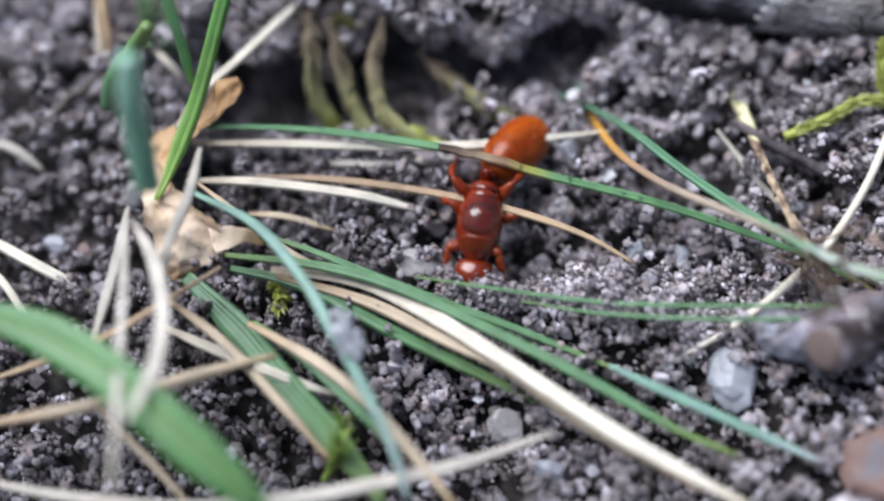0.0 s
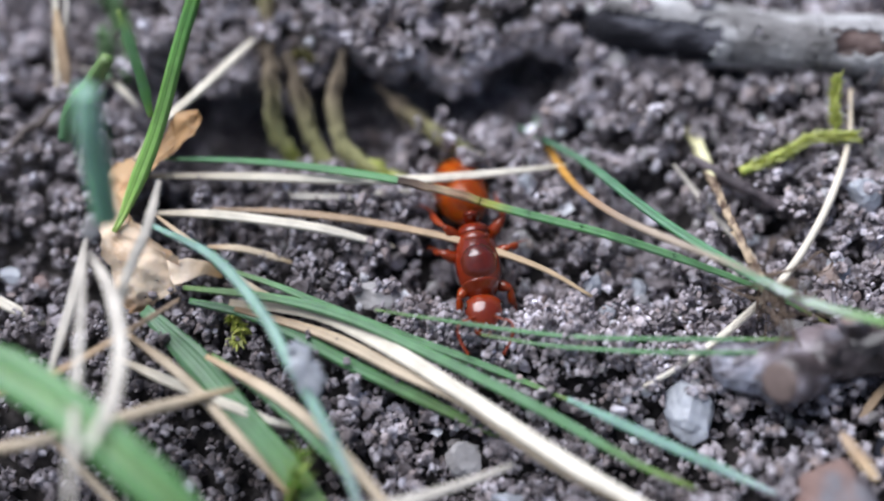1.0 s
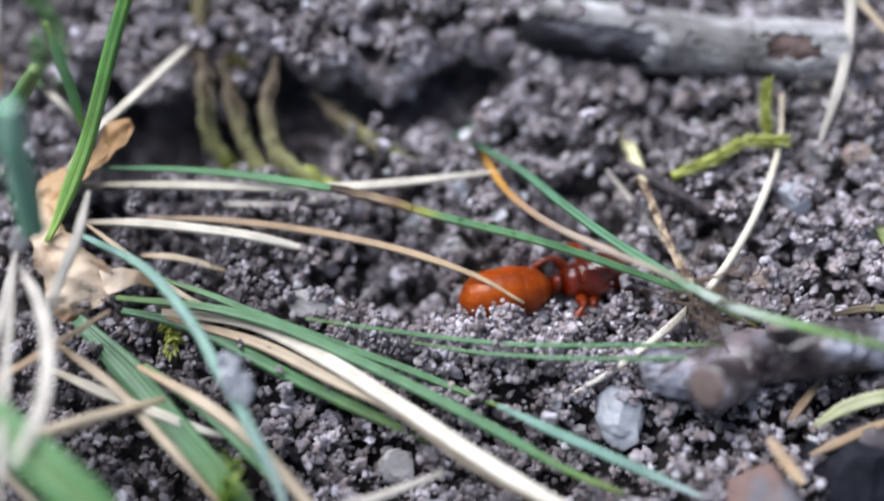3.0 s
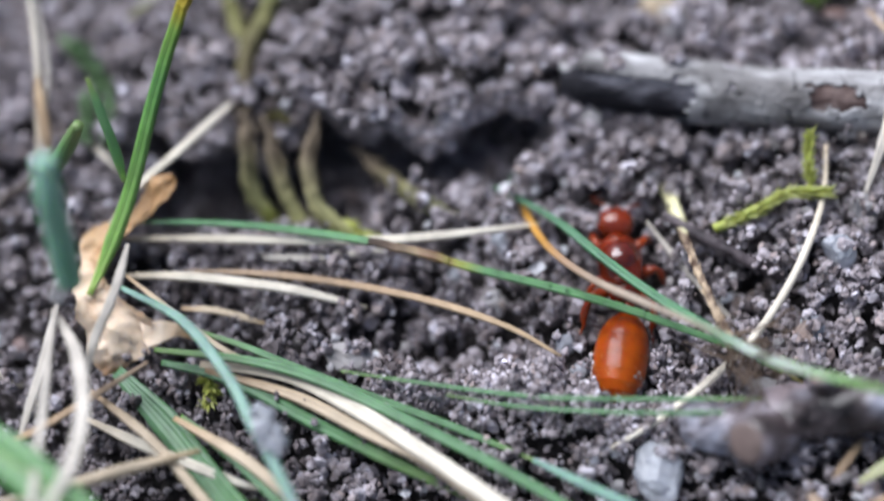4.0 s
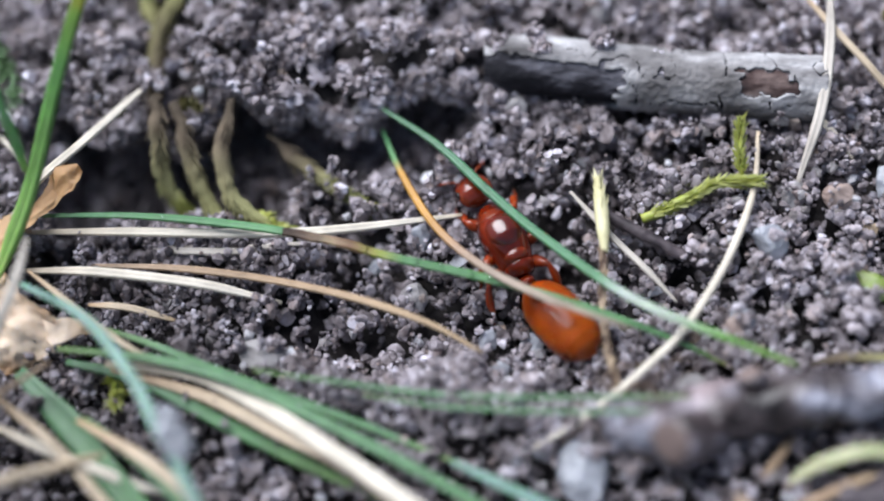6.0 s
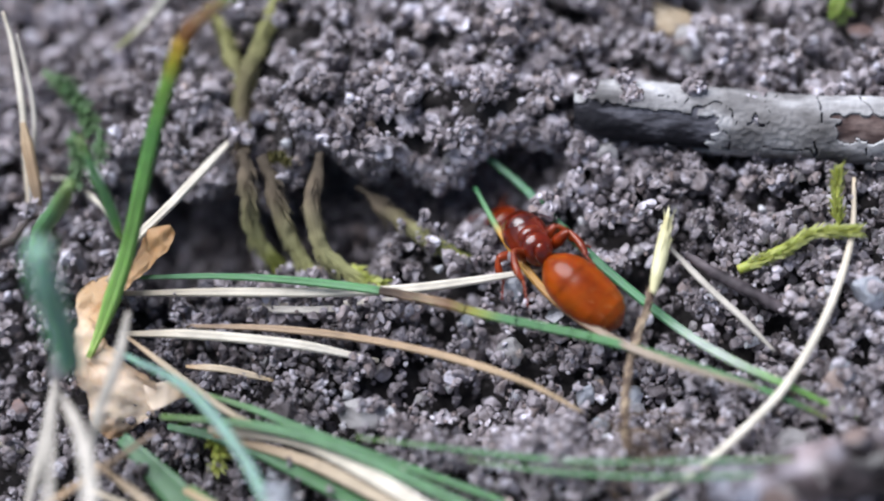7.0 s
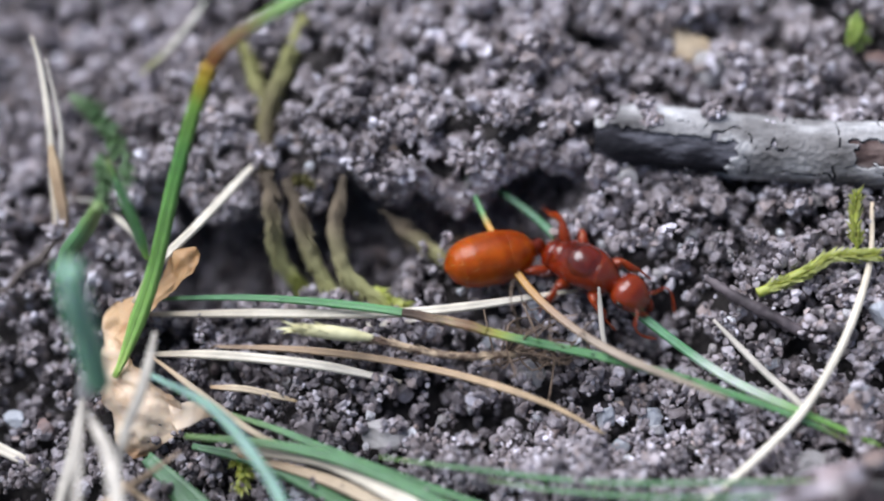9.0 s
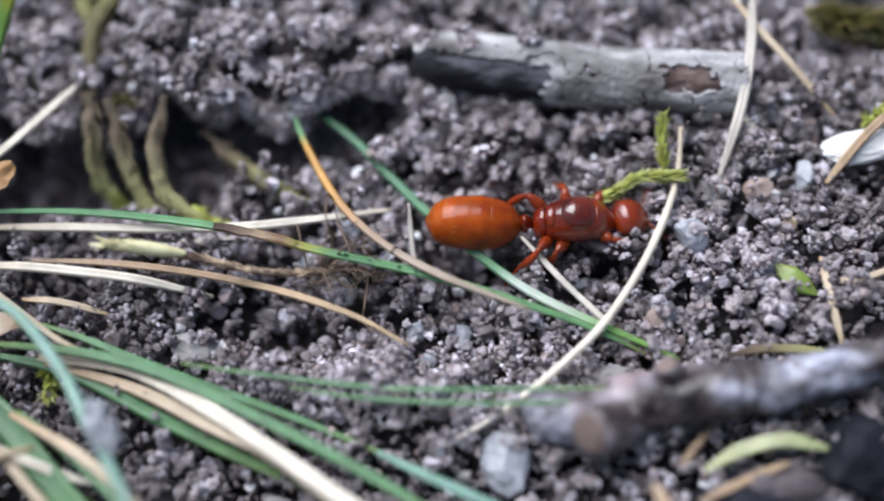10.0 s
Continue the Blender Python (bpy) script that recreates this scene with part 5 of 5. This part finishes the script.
moss_sprig([(-14.16, 9.32, 4.41), (-13.4, 8.7, 4.36), (-12.7, 7.77, 4.23), (-12.34, 7.14, 4.0)], 0.22, 220, 0.6, 0.09, "leafy", "soft green moss shoot on the bank", 9, 0.5)
moss_sprig([(-12.98, 7.11, 3.91), (-12.75, 6.33, 3.55), (-12.75, 5.6, 3.2)], 0.2, 130, 0.5, 0.08, "leafy", "small green moss shoot beside the grass shoot", 11, 0.5)
moss_sprig([(-12.14, 7.0, 4.0), (-12.05, 6.4, 3.5), (-12.15, 5.72, 3.0)], 0.18, 110, 0.5, 0.08, "leafy", "upright green moss shoot before the bank", 12, 0.5)
moss_sprig([(10.78, 11.23, 5.72), (10.92, 10.41, 5.70)], 0.25, 30, 0.5, 0.14, "fresh", "small green leaves beside a hole", 10)


def small_leaf(line, width, mat, label):
    v, f, at = sweep(line, [width * 0.2, width, width * 0.95, width * 0.1], FLAT, n=26)
    return tagged(mesh_object("small_leaf", v, f, MAT[mat], attrs=at), label, "leaf")


small_leaf([(13.35, 1.26, 1.74), (13.86, 0.74, 1.65), (14.55, 0.39, 1.34)], 0.62, "fresh", "small fresh green leaf lying on sand")
small_leaf([(10.49, 10.24, 5.52), (10.69, 10.36, 5.97), (10.76, 10.83, 6.46)], 0.5, "fresh", "small light green leaf on the bank")
small_leaf([(11.17, 10.42, 5.11), (11.45, 10.06, 5.18), (11.95, 10.29, 5.09)], 0.5, "rust_stone", "small orange-brown leaf scrap")


# ---- seed head that the ant pushes over ----
def seed_head():
    """Built along x: the stalk's foot at 0, the husk's tip at 7.2 mm."""
    v, f, at = sweep([(0, 0, 0), (1.5, 0.25, 0.0), (3.0, 0.3, 0.0), (4.6, 0.05, 0.0), (7.0, 0, 0)], [0.16, 0.2, 0.2, 0.22, 0.1], ROUND, n=50, rough=0.08, seed=1)
    ob = mesh_object("seed_head", v, f, MAT["chaff"], attrs=at)
    v, f = leaflets([(0.1, 0, 0), (1.5, 0.25, 0), (3.0, 0.3, 0), (5.1, 0.05, 0)], 170, 0.5, 0.10, 0.16, 3)
    mesh_object("chaff", v, f, MAT["chaff"], ob, smooth=False, label="brown braided chaff")
    v, f, at = sweep([(4.8, 0.05, 0), (5.4, 0.02, 0), (6.1, 0, 0), (7.2, 0, 0)], [0.2, 0.38, 0.44, 0.38, 0.12], ROUND, n=30)
    husk = mesh_object("husk", v, f, MAT["husk"], ob, label="pale yellow-green pointed husk")
    v, f = leaflets([(4.8, 0.05, 0), (5.7, 0, 0), (6.7, 0, 0)], 40, 1.1, 0.11, 0.16, 4, 1.0)
    mesh_object("glume", v, f, MAT["husk"], husk, smooth=False)
    rng = np.random.default_rng(5)
    verts, faces = [], []
    for _ in range(26):
        p = np.cumsum(np.vstack([[rng.uniform(-0.6, 0.9), 0, 0], rng.normal(0, 0.45, (4, 3)) + [-0.12, 0, 0]]), 0)
        v, f, at = sweep(p, [0.07, 0.06, 0.03], ROUND[::2], n=12)
        faces += [tuple(len(verts) + i for i in q) for q in f]
        verts += list(v)
    tagged(mesh_object("root_tangle", np.array(verts), faces, MAT["fibre"], ob), "tangle of fine dark brown rootlets", kind="stuff")
    return tagged(ob, "dry grass seed head with a pale husk and brown chaff", "seed head")


seed = seed_head()


# ---- the ant ----
def loft(stations, k=28):
    """A closed body through rows of x, z of the middle, half width and half height."""
    rows = np.array(stations)
    xs = spline(np.stack([rows[:, 0], rows[:, 2], rows[:, 3]], 1), 60)
    zc = np.interp(xs[:, 0], rows[:, 0] if rows[0, 0] < rows[-1, 0] else rows[::-1, 0], rows[:, 1] if rows[0, 0] < rows[-1, 0] else rows[::-1, 1])
    a = np.linspace(0, 2 * np.pi, k, endpoint=False)
    verts = np.stack([np.repeat(xs[:, 0], k), (np.maximum(xs[:, 1], 0.01)[:, None] * np.cos(a)).ravel(), (zc[:, None] + np.maximum(xs[:, 2], 0.01)[:, None] * np.sin(a)).ravel()], 1)
    faces = [(i * k + j, i * k + (j + 1) % k, (i + 1) * k + (j + 1) % k, (i + 1) * k + j) for i in range(59) for j in range(k)]
    faces += [tuple(range(k - 1, -1, -1)), tuple(range(59 * k, 60 * k))]
    return verts, faces


def hairs(places, ways, length, seed):
    rng = np.random.default_rng(seed)
    verts, faces = [], []
    for p, d in zip(places, ways):
        side = np.cross(d, rng.normal(size=3))
        side = side / np.linalg.norm(side) * 0.004
        up = np.cross(d, side)
        o = len(verts)
        verts += [p + side, p - side * 0.5 + up, p - side * 0.5 - up, p + d * length * rng.uniform(0.7, 1.2)]
        faces += [(o, o + 1, o + 3), (o + 1, o + 2, o + 3), (o + 2, o, o + 3)]
    return np.array(verts), faces


def ant():
    """Origin at the waist, head towards +x."""
    root = tagged(new("ant"), "glossy orange-red wingless ant queen crawling on sand", "ant")
    v, f = loft([(0.25, -0.08, 0.12, 0.14), (0.42, -0.03, 0.36, 0.36), (0.85, 0.06, 0.52, 0.55), (1.4, 0.14, 0.62, 0.66), (1.95, 0.12, 0.60, 0.60), (2.35, 0.0, 0.48, 0.45), (2.62, -0.1, 0.26, 0.24), (2.72, -0.12, 0.14, 0.14)])
    v = v * (1, 1.10, 1.03)
    thorax = mesh_object("thorax", v, f, MAT["thorax"], root, label="mahogany red thorax")
    v, f = loft([(1.02, 0.30, 0.1, 0.1), (1.12, 0.31, 0.36, 0.36), (1.5, 0.36, 0.50, 0.47), (1.95, 0.30, 0.47, 0.43), (2.2, 0.22, 0.3, 0.28), (2.28, 0.2, 0.1, 0.1)])
    v = v * (1, 1.14, 1.09)
    mesh_object("scutum", v, f, MAT["plate"], thorax, label="dark red domed back plate")
    v, f = loft([(0.62, 0.30, 0.06, 0.06), (0.68, 0.31, 0.26, 0.24), (0.85, 0.36, 0.33, 0.26), (0.98, 0.36, 0.26, 0.22), (1.04, 0.34, 0.06, 0.06)])
    v = v * (1, 1.2, 1.16)
    mesh_object("scutellum", v, f, MAT["head"], thorax, label="reddish hind back plate")
    v, f = loft([(2.12, 0.06, 0.2, 0.2), (2.16, 0.06, 0.50, 0.47), (2.32, 0.0, 0.47, 0.43), (2.48, -0.06, 0.37, 0.34), (2.56, -0.09, 0.2, 0.2)])
    v = v * (1, 1.16, 1.18)
    mesh_object("pronotum", v, f, MAT["head"], thorax, label="narrow red collar behind the head")
    v, f = loft([(0.22, -0.06, 0.1, 0.12), (0.3, -0.02, 0.33, 0.34), (0.48, 0.08, 0.43, 0.40), (0.64, 0.12, 0.40, 0.38), (0.7, 0.12, 0.2, 0.2)])
    v = v * (1, 1.14, 1.16)
    mesh_object("propodeum", v, f, MAT["thorax"], thorax, label="rounded dark red hind end of the thorax")
    v, f = loft([(-0.16, 0.04, 0.05, 0.08), (-0.1, 0.05, 0.22, 0.3), (0.04, 0.08, 0.26, 0.4), (0.18, 0.03, 0.2, 0.26), (0.3, -0.06, 0.12, 0.12)])
    mesh_object("petiole", v, f, MAT["thorax"], root, label="narrow dark red waist scale")
    bands = [(-0.08, 0.16), (-0.20, 0.36), (-0.45, 0.60), (-0.8, 0.76), (-1.25, 0.84), (-1.7, 0.84), (-2.1, 0.81), (-2.45, 0.72), (-2.7, 0.55), (-2.86, 0.32), (-2.92, 0.1)]
    bands = [(x, r * 0.98) for x, r in bands]
    v, f = loft([(x, 0.02, r * 0.93, r * 0.91) for x, r in bands])
    gaster = mesh_object("gaster", v, f, MAT["gaster"], root, label="shiny amber orange abdomen")
    edges = [-0.12, -0.95, -1.55, -2.05, -2.45, -2.9]
    bx, br = [b[0] for b in bands][::-1], [b[1] for b in bands][::-1]
    for a, b in zip(edges, edges[1:]):
        xs = np.linspace(a, b - 0.06, 7)
        st = [(x, 0.02, np.interp(x, bx, br) * (0.98 + 0.010 * min(1, (a - x) / 0.45)), np.interp(x, bx, br) * (0.96 + 0.010 * min(1, (a - x) / 0.45))) for x in xs]
        v, f = loft(st, 40)
        mesh_object("tergite", v, f, MAT["gaster"], gaster)
    rng = np.random.default_rng(8)
    places, ways = [], []
    for _ in range(34):
        x, q = rng.uniform(-2.85, -1.4), rng.uniform(-0.4, math.pi + 0.4)
        r = np.interp(x, bx, br) * 0.97
        places.append(np.array([x, r * math.cos(q), 0.02 + r * math.sin(q)]))
        w = np.array([-0.9, 0.6 * math.cos(q), 0.6 * math.sin(q)])
        ways.append(w / np.linalg.norm(w))
    v, f = hairs(places, ways, 0.24, 3)
    mesh_object("hairs", v, f, MAT["hair"], gaster, label="short golden hairs")
    v, f = loft([(2.62, -0.10, 0.14, 0.12), (2.72, -0.08, 0.42, 0.28), (2.95, -0.04, 0.56, 0.40), (3.25, -0.06, 0.56, 0.41), (3.5, -0.12, 0.46, 0.34), (3.68, -0.2, 0.3, 0.22), (3.76, -0.24, 0.12, 0.1)])
    head = mesh_object("head", v, f, MAT["head"], root, label="glossy red head")
    for s in (1, -1):
        bm = bmesh.new()
        bmesh.ops.create_uvsphere(bm, u_segments=16, v_segments=10, radius=0.13, matrix=pose(3.12, 0.52 * s, 0.06) @ Matrix.Diagonal((1.15, 0.5, 1, 1)))
        part("eye", bm, MAT["eye"], head, "small black compound eye")
        v, f, at = sweep([(3.5, 0.2 * s, -0.28), (3.74, 0.22 * s, -0.36), (3.88, 0.1 * s, -0.42), (3.86, 0.02 * s, -0.42)], [0.26, 0.24, 0.16, 0.04], ROUND, n=16)
        mesh_object("mandible", v, f, MAT["limb"], head)
        v, f, at = sweep([(3.5, 0.2 * s, 0.02), (3.72, 0.46 * s, 0.06), (3.85, 0.74 * s, 0.02), (4.05, 0.80 * s, -0.16), (4.3, 0.68 * s, -0.42), (4.5, 0.5 * s, -0.66)], [0.055, 0.055, 0.06, 0.07, 0.085, 0.08], ROUND, n=40)
        mesh_object("antenna", v, f, MAT["limb"], head)
    legs = []
    plan = [((0.82, 0.30, -0.36), (0.30, 0.92, 0.36), (-0.42, 1.02, -0.22), (-1.02, 1.22, -0.80)), ((1.3, 0.36, -0.40), (1.10, 1.02, 0.12), (0.80, 1.20, -0.46), (0.55, 1.55, -0.84)), ((2.08, 0.30, -0.34), (2.45, 0.80, -0.02), (2.82, 0.92, -0.48), (3.2, 0.95, -0.86))]
    for s in (1, -1):
        for k, (hip, knee, ankle, toe) in enumerate(plan):
            q = [np.array([p[0] - hip[0], (p[1] - hip[1]) * s, p[2] - hip[2]]) for p in (hip, knee, ankle, toe)]
            v, f, at = sweep([q[1] * 0.16, q[1] * 0.42 + (0, 0, 0.05), q[1] * 0.75 + (0, 0, 0.06), q[1]], [0.15, 0.33, 0.39, 0.31, 0.18], ROUND, n=24)
            leg = mesh_object("leg", v, f, MAT["limb"], root)
            leg.location = Vector((hip[0], hip[1] * s, hip[2])) * MM
            v, f, at = sweep([(0, -0.1 * s, 0.06), q[1] * 0.12, q[1] * 0.26], [0.34, 0.36, 0.2, 0.1], ROUND, n=14)
            mesh_object("coxa", v, f, MAT["thorax"], leg, label="stout dark red hip joint")
            out = np.cross(q[2] - q[1], (0, 0, 1))
            bow = out / (np.linalg.norm(out) + 1e-9) * 0.06 * s
            v, f, at = sweep([q[1], q[1] * 0.6 + q[2] * 0.4 + bow, q[1] * 0.25 + q[2] * 0.75 + bow, q[2]], [0.13, 0.22, 0.25, 0.14], ROUND, n=20)
            tibia = mesh_object("tibia", v, f, MAT["limb"], leg)
            v, f = hairs([q[1] + (q[2] - q[1]) * u for u in np.linspace(0.2, 0.95, 14)], [np.array(w) / np.linalg.norm(w) for w in np.random.default_rng(k).normal(size=(14, 3))], 0.2, k)
            tagged(mesh_object("bristles", v, f, MAT["hair"], leg), "fine golden bristles", kind="stuff")
            d = q[3] - q[2]
            v, f, at = sweep([q[2], q[2] + d * 0.35 + (0, 0, 0.05), q[2] + d * 0.7 + (0, 0, 0.02), q[3]], [0.09, 0.085, 0.06, 0.075, 0.055, 0.07, 0.05, 0.065, 0.03], ROUND, n=26)
            mesh_object("tarsus", v, f, MAT["limb"], leg)
            legs.append((leg, hip, s, k))
    return root, gaster, head, legs


queen, gaster, head, legs = ant()


# ---- what moves ----
QUEEN = [
    (0, -1.74, 1.21, 1.86, -3, 24, -98),
    (0.5, -1.67, 0.60, 1.62, 9, 23, -65),
    (1, -1.01, 1.17, 1.58, 4, 24, -80),
    (1.5, -0.74, 0.59, 1.45, 7, 24, -71),
    (1.8, -0.86, 0.57, 1.34, 12, 0, -57),
    (2, -0.78, 0.25, 0.47, 21, -2, -13),
    (2.2, -0.71, -0.04, 0.35, 22, 8, 7),
    (2.5, 0.51, 0.01, 0.42, 22, -7, 9),
    (2.7, 2.58, -0.29, 0.38, 22, 8, 13),
    (3.8, 4.37, 0.48, 0.67, 2, -9, 85),
    (4, 4.62, 0.52, 0.89, -3, -19, 98),
    (4.5, 4.55, 0.79, 1.00, -1, -12, 92),
    (5, 4.38, 0.78, 0.94, -3, -19, 98),
    (5.2, 4.12, 0.75, 0.92, -3, -6, 98),
    (6.3, 3.72, 1.78, 1.46, -14, -29, 130),
    (6.5, 2.84, 2.39, 1.87, -14, -22, 131),
    (7, 1.58, 2.84, 2.82, -9, 24, 112),
    (7.2, 1.30, 3.15, 2.95, -9, 34, 111),
    (7.5, 0.97, 3.72, 3.12, -9, 32, 109),
    (8, 0.33, 3.82, 3.18, -3, 23, 97),
    (8.3, -1.89, 4.40, 2.95, 11, 20, 63),
    (8.5, -2.59, 4.46, 2.63, 19, -13, 29),
    (8.8, -0.31, 5.83, 3.27, 18, 3, -34),
    (9, 0.80, 4.25, 2.68, 19, 0, -31),
    (9.5, 4.58, 2.84, 2.75, 16, 0, -48),
    (10, 5.98, 2.41, 2.15, 22, -7, -1),
]
ABDOMEN = [
    (0, -24, -29),
    (0.5, -27, -32),
    (1, -38, 6),
    (1.5, -44, 9),
    (1.8, -13, -15),
    (2, -18, -20),
    (2.2, 28, 26),
    (2.5, -3, 8),
    (2.7, -15, -8),
    (3.8, 14, -6),
    (4, -1, -16),
    (4.5, -29, -30),
    (5, -2, -2),
    (5.2, -11, -5),
    (6.3, 17, 18),
    (6.5, -5, 20),
    (7, -49, 33),
    (7.5, -37, 14),
    (8, -29, 55),
    (8.3, -13, 50),
    (8.5, 11, 74),
    (8.8, -9, 71),
    (9, 16, 47),
    (9.5, -17, 18),
    (10, 7, -3),
]
NOD = [
    (0, 35, 5),
    (0.5, 35, 0),
    (1, -35, -6),
    (1.5, 35, 3),
    (1.8, -4, 12),
    (2, 30, 20),
    (2.2, -13, -9),
    (2.5, 24, -11),
    (2.7, 20, 8),
    (3.8, -15, 9),
    (4, 6, -13),
    (4.5, -34, -10),
    (5, 11, -14),
    (5.2, -35, 2),
    (6.3, 34, 4),
    (6.5, 23, -9),
    (7, -19, 16),
    (7.5, -12, -8),
    (8, -1, -2),
    (8.3, -3, -1),
    (8.5, -3, -35),
    (8.8, 3, -24),
    (9, 15, -9),
    (9.5, 6, -33),
    (10, 14, 11),
]
SEED = [
    (0, 7.60, -2.09, 1.94, 41, -2, 104),
    (5.2, 7.60, -2.09, 1.94, 41, -2, 104),
    (6.3, 6.32, -3.01, -0.25, -3, -29, 96),
    (6.5, 6.23, -3.01, -0.26, -3, -29, 96),
    (7, 3.74, -2.41, 0.25, 7, -26, 77),
    (7.4, 2.57, -2.64, -0.06, 14, -26, 62),
    (7.5, 3.50, -1.60, 0.50, -20, -8, 140),
    (7.6, 3.29, -0.72, 0.84, -30, -11, 173),
    (7.8, 1.23, 0.45, 1.13, -31, -10, -178),
    (8, 0.59, 0.60, 1.16, -31, -9, -176),
    (8.5, 0.43, 1.32, 1.45, -31, -10, -177),
    (9, 0.68, 1.23, 1.42, -31, -10, -179),
    (9.5, 0.75, 1.15, 1.39, -31, -13, -175),
    (10, 0.78, 1.18, 1.40, -31, -14, -174),
]


def tilt_about(pivot, axis, degrees, turn, shift):
    """The pose that tilts a thing built in place about a line through pivot, turns it about the upright and shifts it, in millimetres."""
    p = Vector(pivot) * MM
    return Matrix.Translation(p + Vector(shift) * MM) @ Matrix.Rotation(radians(turn), 4, "Z") @ Matrix.Rotation(radians(degrees), 4, Vector(axis)) @ Matrix.Translation(-p)


def swung(pivot, turn, shift):
    """The pose that turns a thing built in place about pivot by a turn given as an axis in degrees, and shifts it, in millimetres."""
    p, v = Vector(pivot) * MM, Vector(turn)
    return Matrix.Translation(p + Vector(shift) * MM) @ Matrix.Rotation(radians(v.length), 4, v.normalized()) @ Matrix.Translation(-p)


def step_rows(hip, side, k):
    """A leg's swing while the ant scrambles."""
    rows = []
    for n in range(0, 51):
        t = n * 0.2
        phase = t * 9.0 + (0 if (k + (side > 0)) % 2 else math.pi)
        swing, lift = 16 * math.sin(phase), 9 * math.cos(phase * 1.0)
        rows.append((t, pose(hip[0] * MM, hip[1] * side * MM, hip[2] * MM, lift * side, 0, swing * side)))
    return rows


def motions():
    walk(queen, [(t, pose(x * MM, y * MM, z * MM, rx, ry, rz)) for t, x, y, z, rx, ry, rz in QUEEN])
    walk(gaster, [(t, pose(0, 0, 0, 0, ry, rz)) for t, ry, rz in ABDOMEN])
    neck = Vector((2.65, 0, -0.1)) * MM
    walk(head, [(t, Matrix.Translation(neck) @ pose(0, 0, 0, 0, ry, rz) @ Matrix.Translation(-neck)) for t, ry, rz in NOD])
    for leg, hip, side, k in legs:
        walk(leg, step_rows(hip, side, k))
    walk(seed, [(t, pose(x * MM, y * MM, z * MM, rx, ry, rz)) for t, x, y, z, rx, ry, rz in SEED])
    walk(noded, [(0, swung(NODED[1], (0, 0.76, -0.80), (0, 0, 0))), (5.2, swung(NODED[1], (0, 0.76, -0.80), (0, 0, 0))), (6.3, Matrix.Identity(4)), (10, Matrix.Identity(4))])
    rest = swung((10.46, -1.38, 0.46), (6.3, -21.3, -3.1), (1.73, -3.17, 2.54))
    walk(silver_blade, [(0, rest), (5.2, rest)] + [(t, tilt_about((10.46, -1.38, 0.46), (0.589, 0.808, 0), a, turn, shift)) for t, a, turn, shift in ((6.3, 1.9, 2, (0.42, -0.08, 0.46)), (6.5, 1.9, 2, (0.42, -0.08, 0.46)), (7.0, 0.2, -1.5, (-0.1, 0.17, 0.07)), (7.5, 0.1, -2.1, (-0.3, 0.38, 0.16)), (8.0, 0.2, -2.1, (-0.5, 0.4, 0.13)), (9.0, 0, 0, (0, 0, 0)), (10, 0, 0, (0, 0, 0)))])
    rest = swung((6.05, -0.87, 1.99), (-24.4, 1.9, -10.8), (0.91, -1.73, 1.30))
    walk(orange_stalk, [(0, rest), (5.2, rest)] + [(t, tilt_about((6.05, -0.87, 1.99), (0.679, 0.734, 0), a, turn, shift)) for t, a, turn, shift in ((6.3, -1.3, 1.2, (0.6, -0.26, -0.22)), (6.5, -1.3, 1.2, (0.6, -0.26, -0.22)), (7.0, -3, 3.6, (1.4, -0.28, -0.18)), (7.5, -8, -3, (-0.6, 0.3, 0.05)), (8.0, -4.3, -1.9, (-0.56, 0.11, 0)), (9.0, 0, 0, (0, 0, 0)), (10, 0, 0, (0, 0, 0)))])
    rest = swung((8.99, -0.94, 0.49), (19.1, -8.9, -8.8), (-0.77, 1.45, -0.46))
    walk(grey_straw, [(0, rest), (5.2, rest)] + [(t, pose(x * MM, y * MM, z * MM)) for t, x, y, z in ((6.3, -0.80, 1.63, 0.62), (8.0, -0.80, 1.63, 0.62), (9.0, 0, 0, 0), (10, 0, 0, 0))])

    down, up = swung((2.83, 1.12, 1.16), (-50, 0, 25), (0.2, 0.2, -0.5)), Matrix.Identity(4)
    walk(dry_spine, [(0, down), (7.2, down), (7.8, up), (10, up)])


motions()
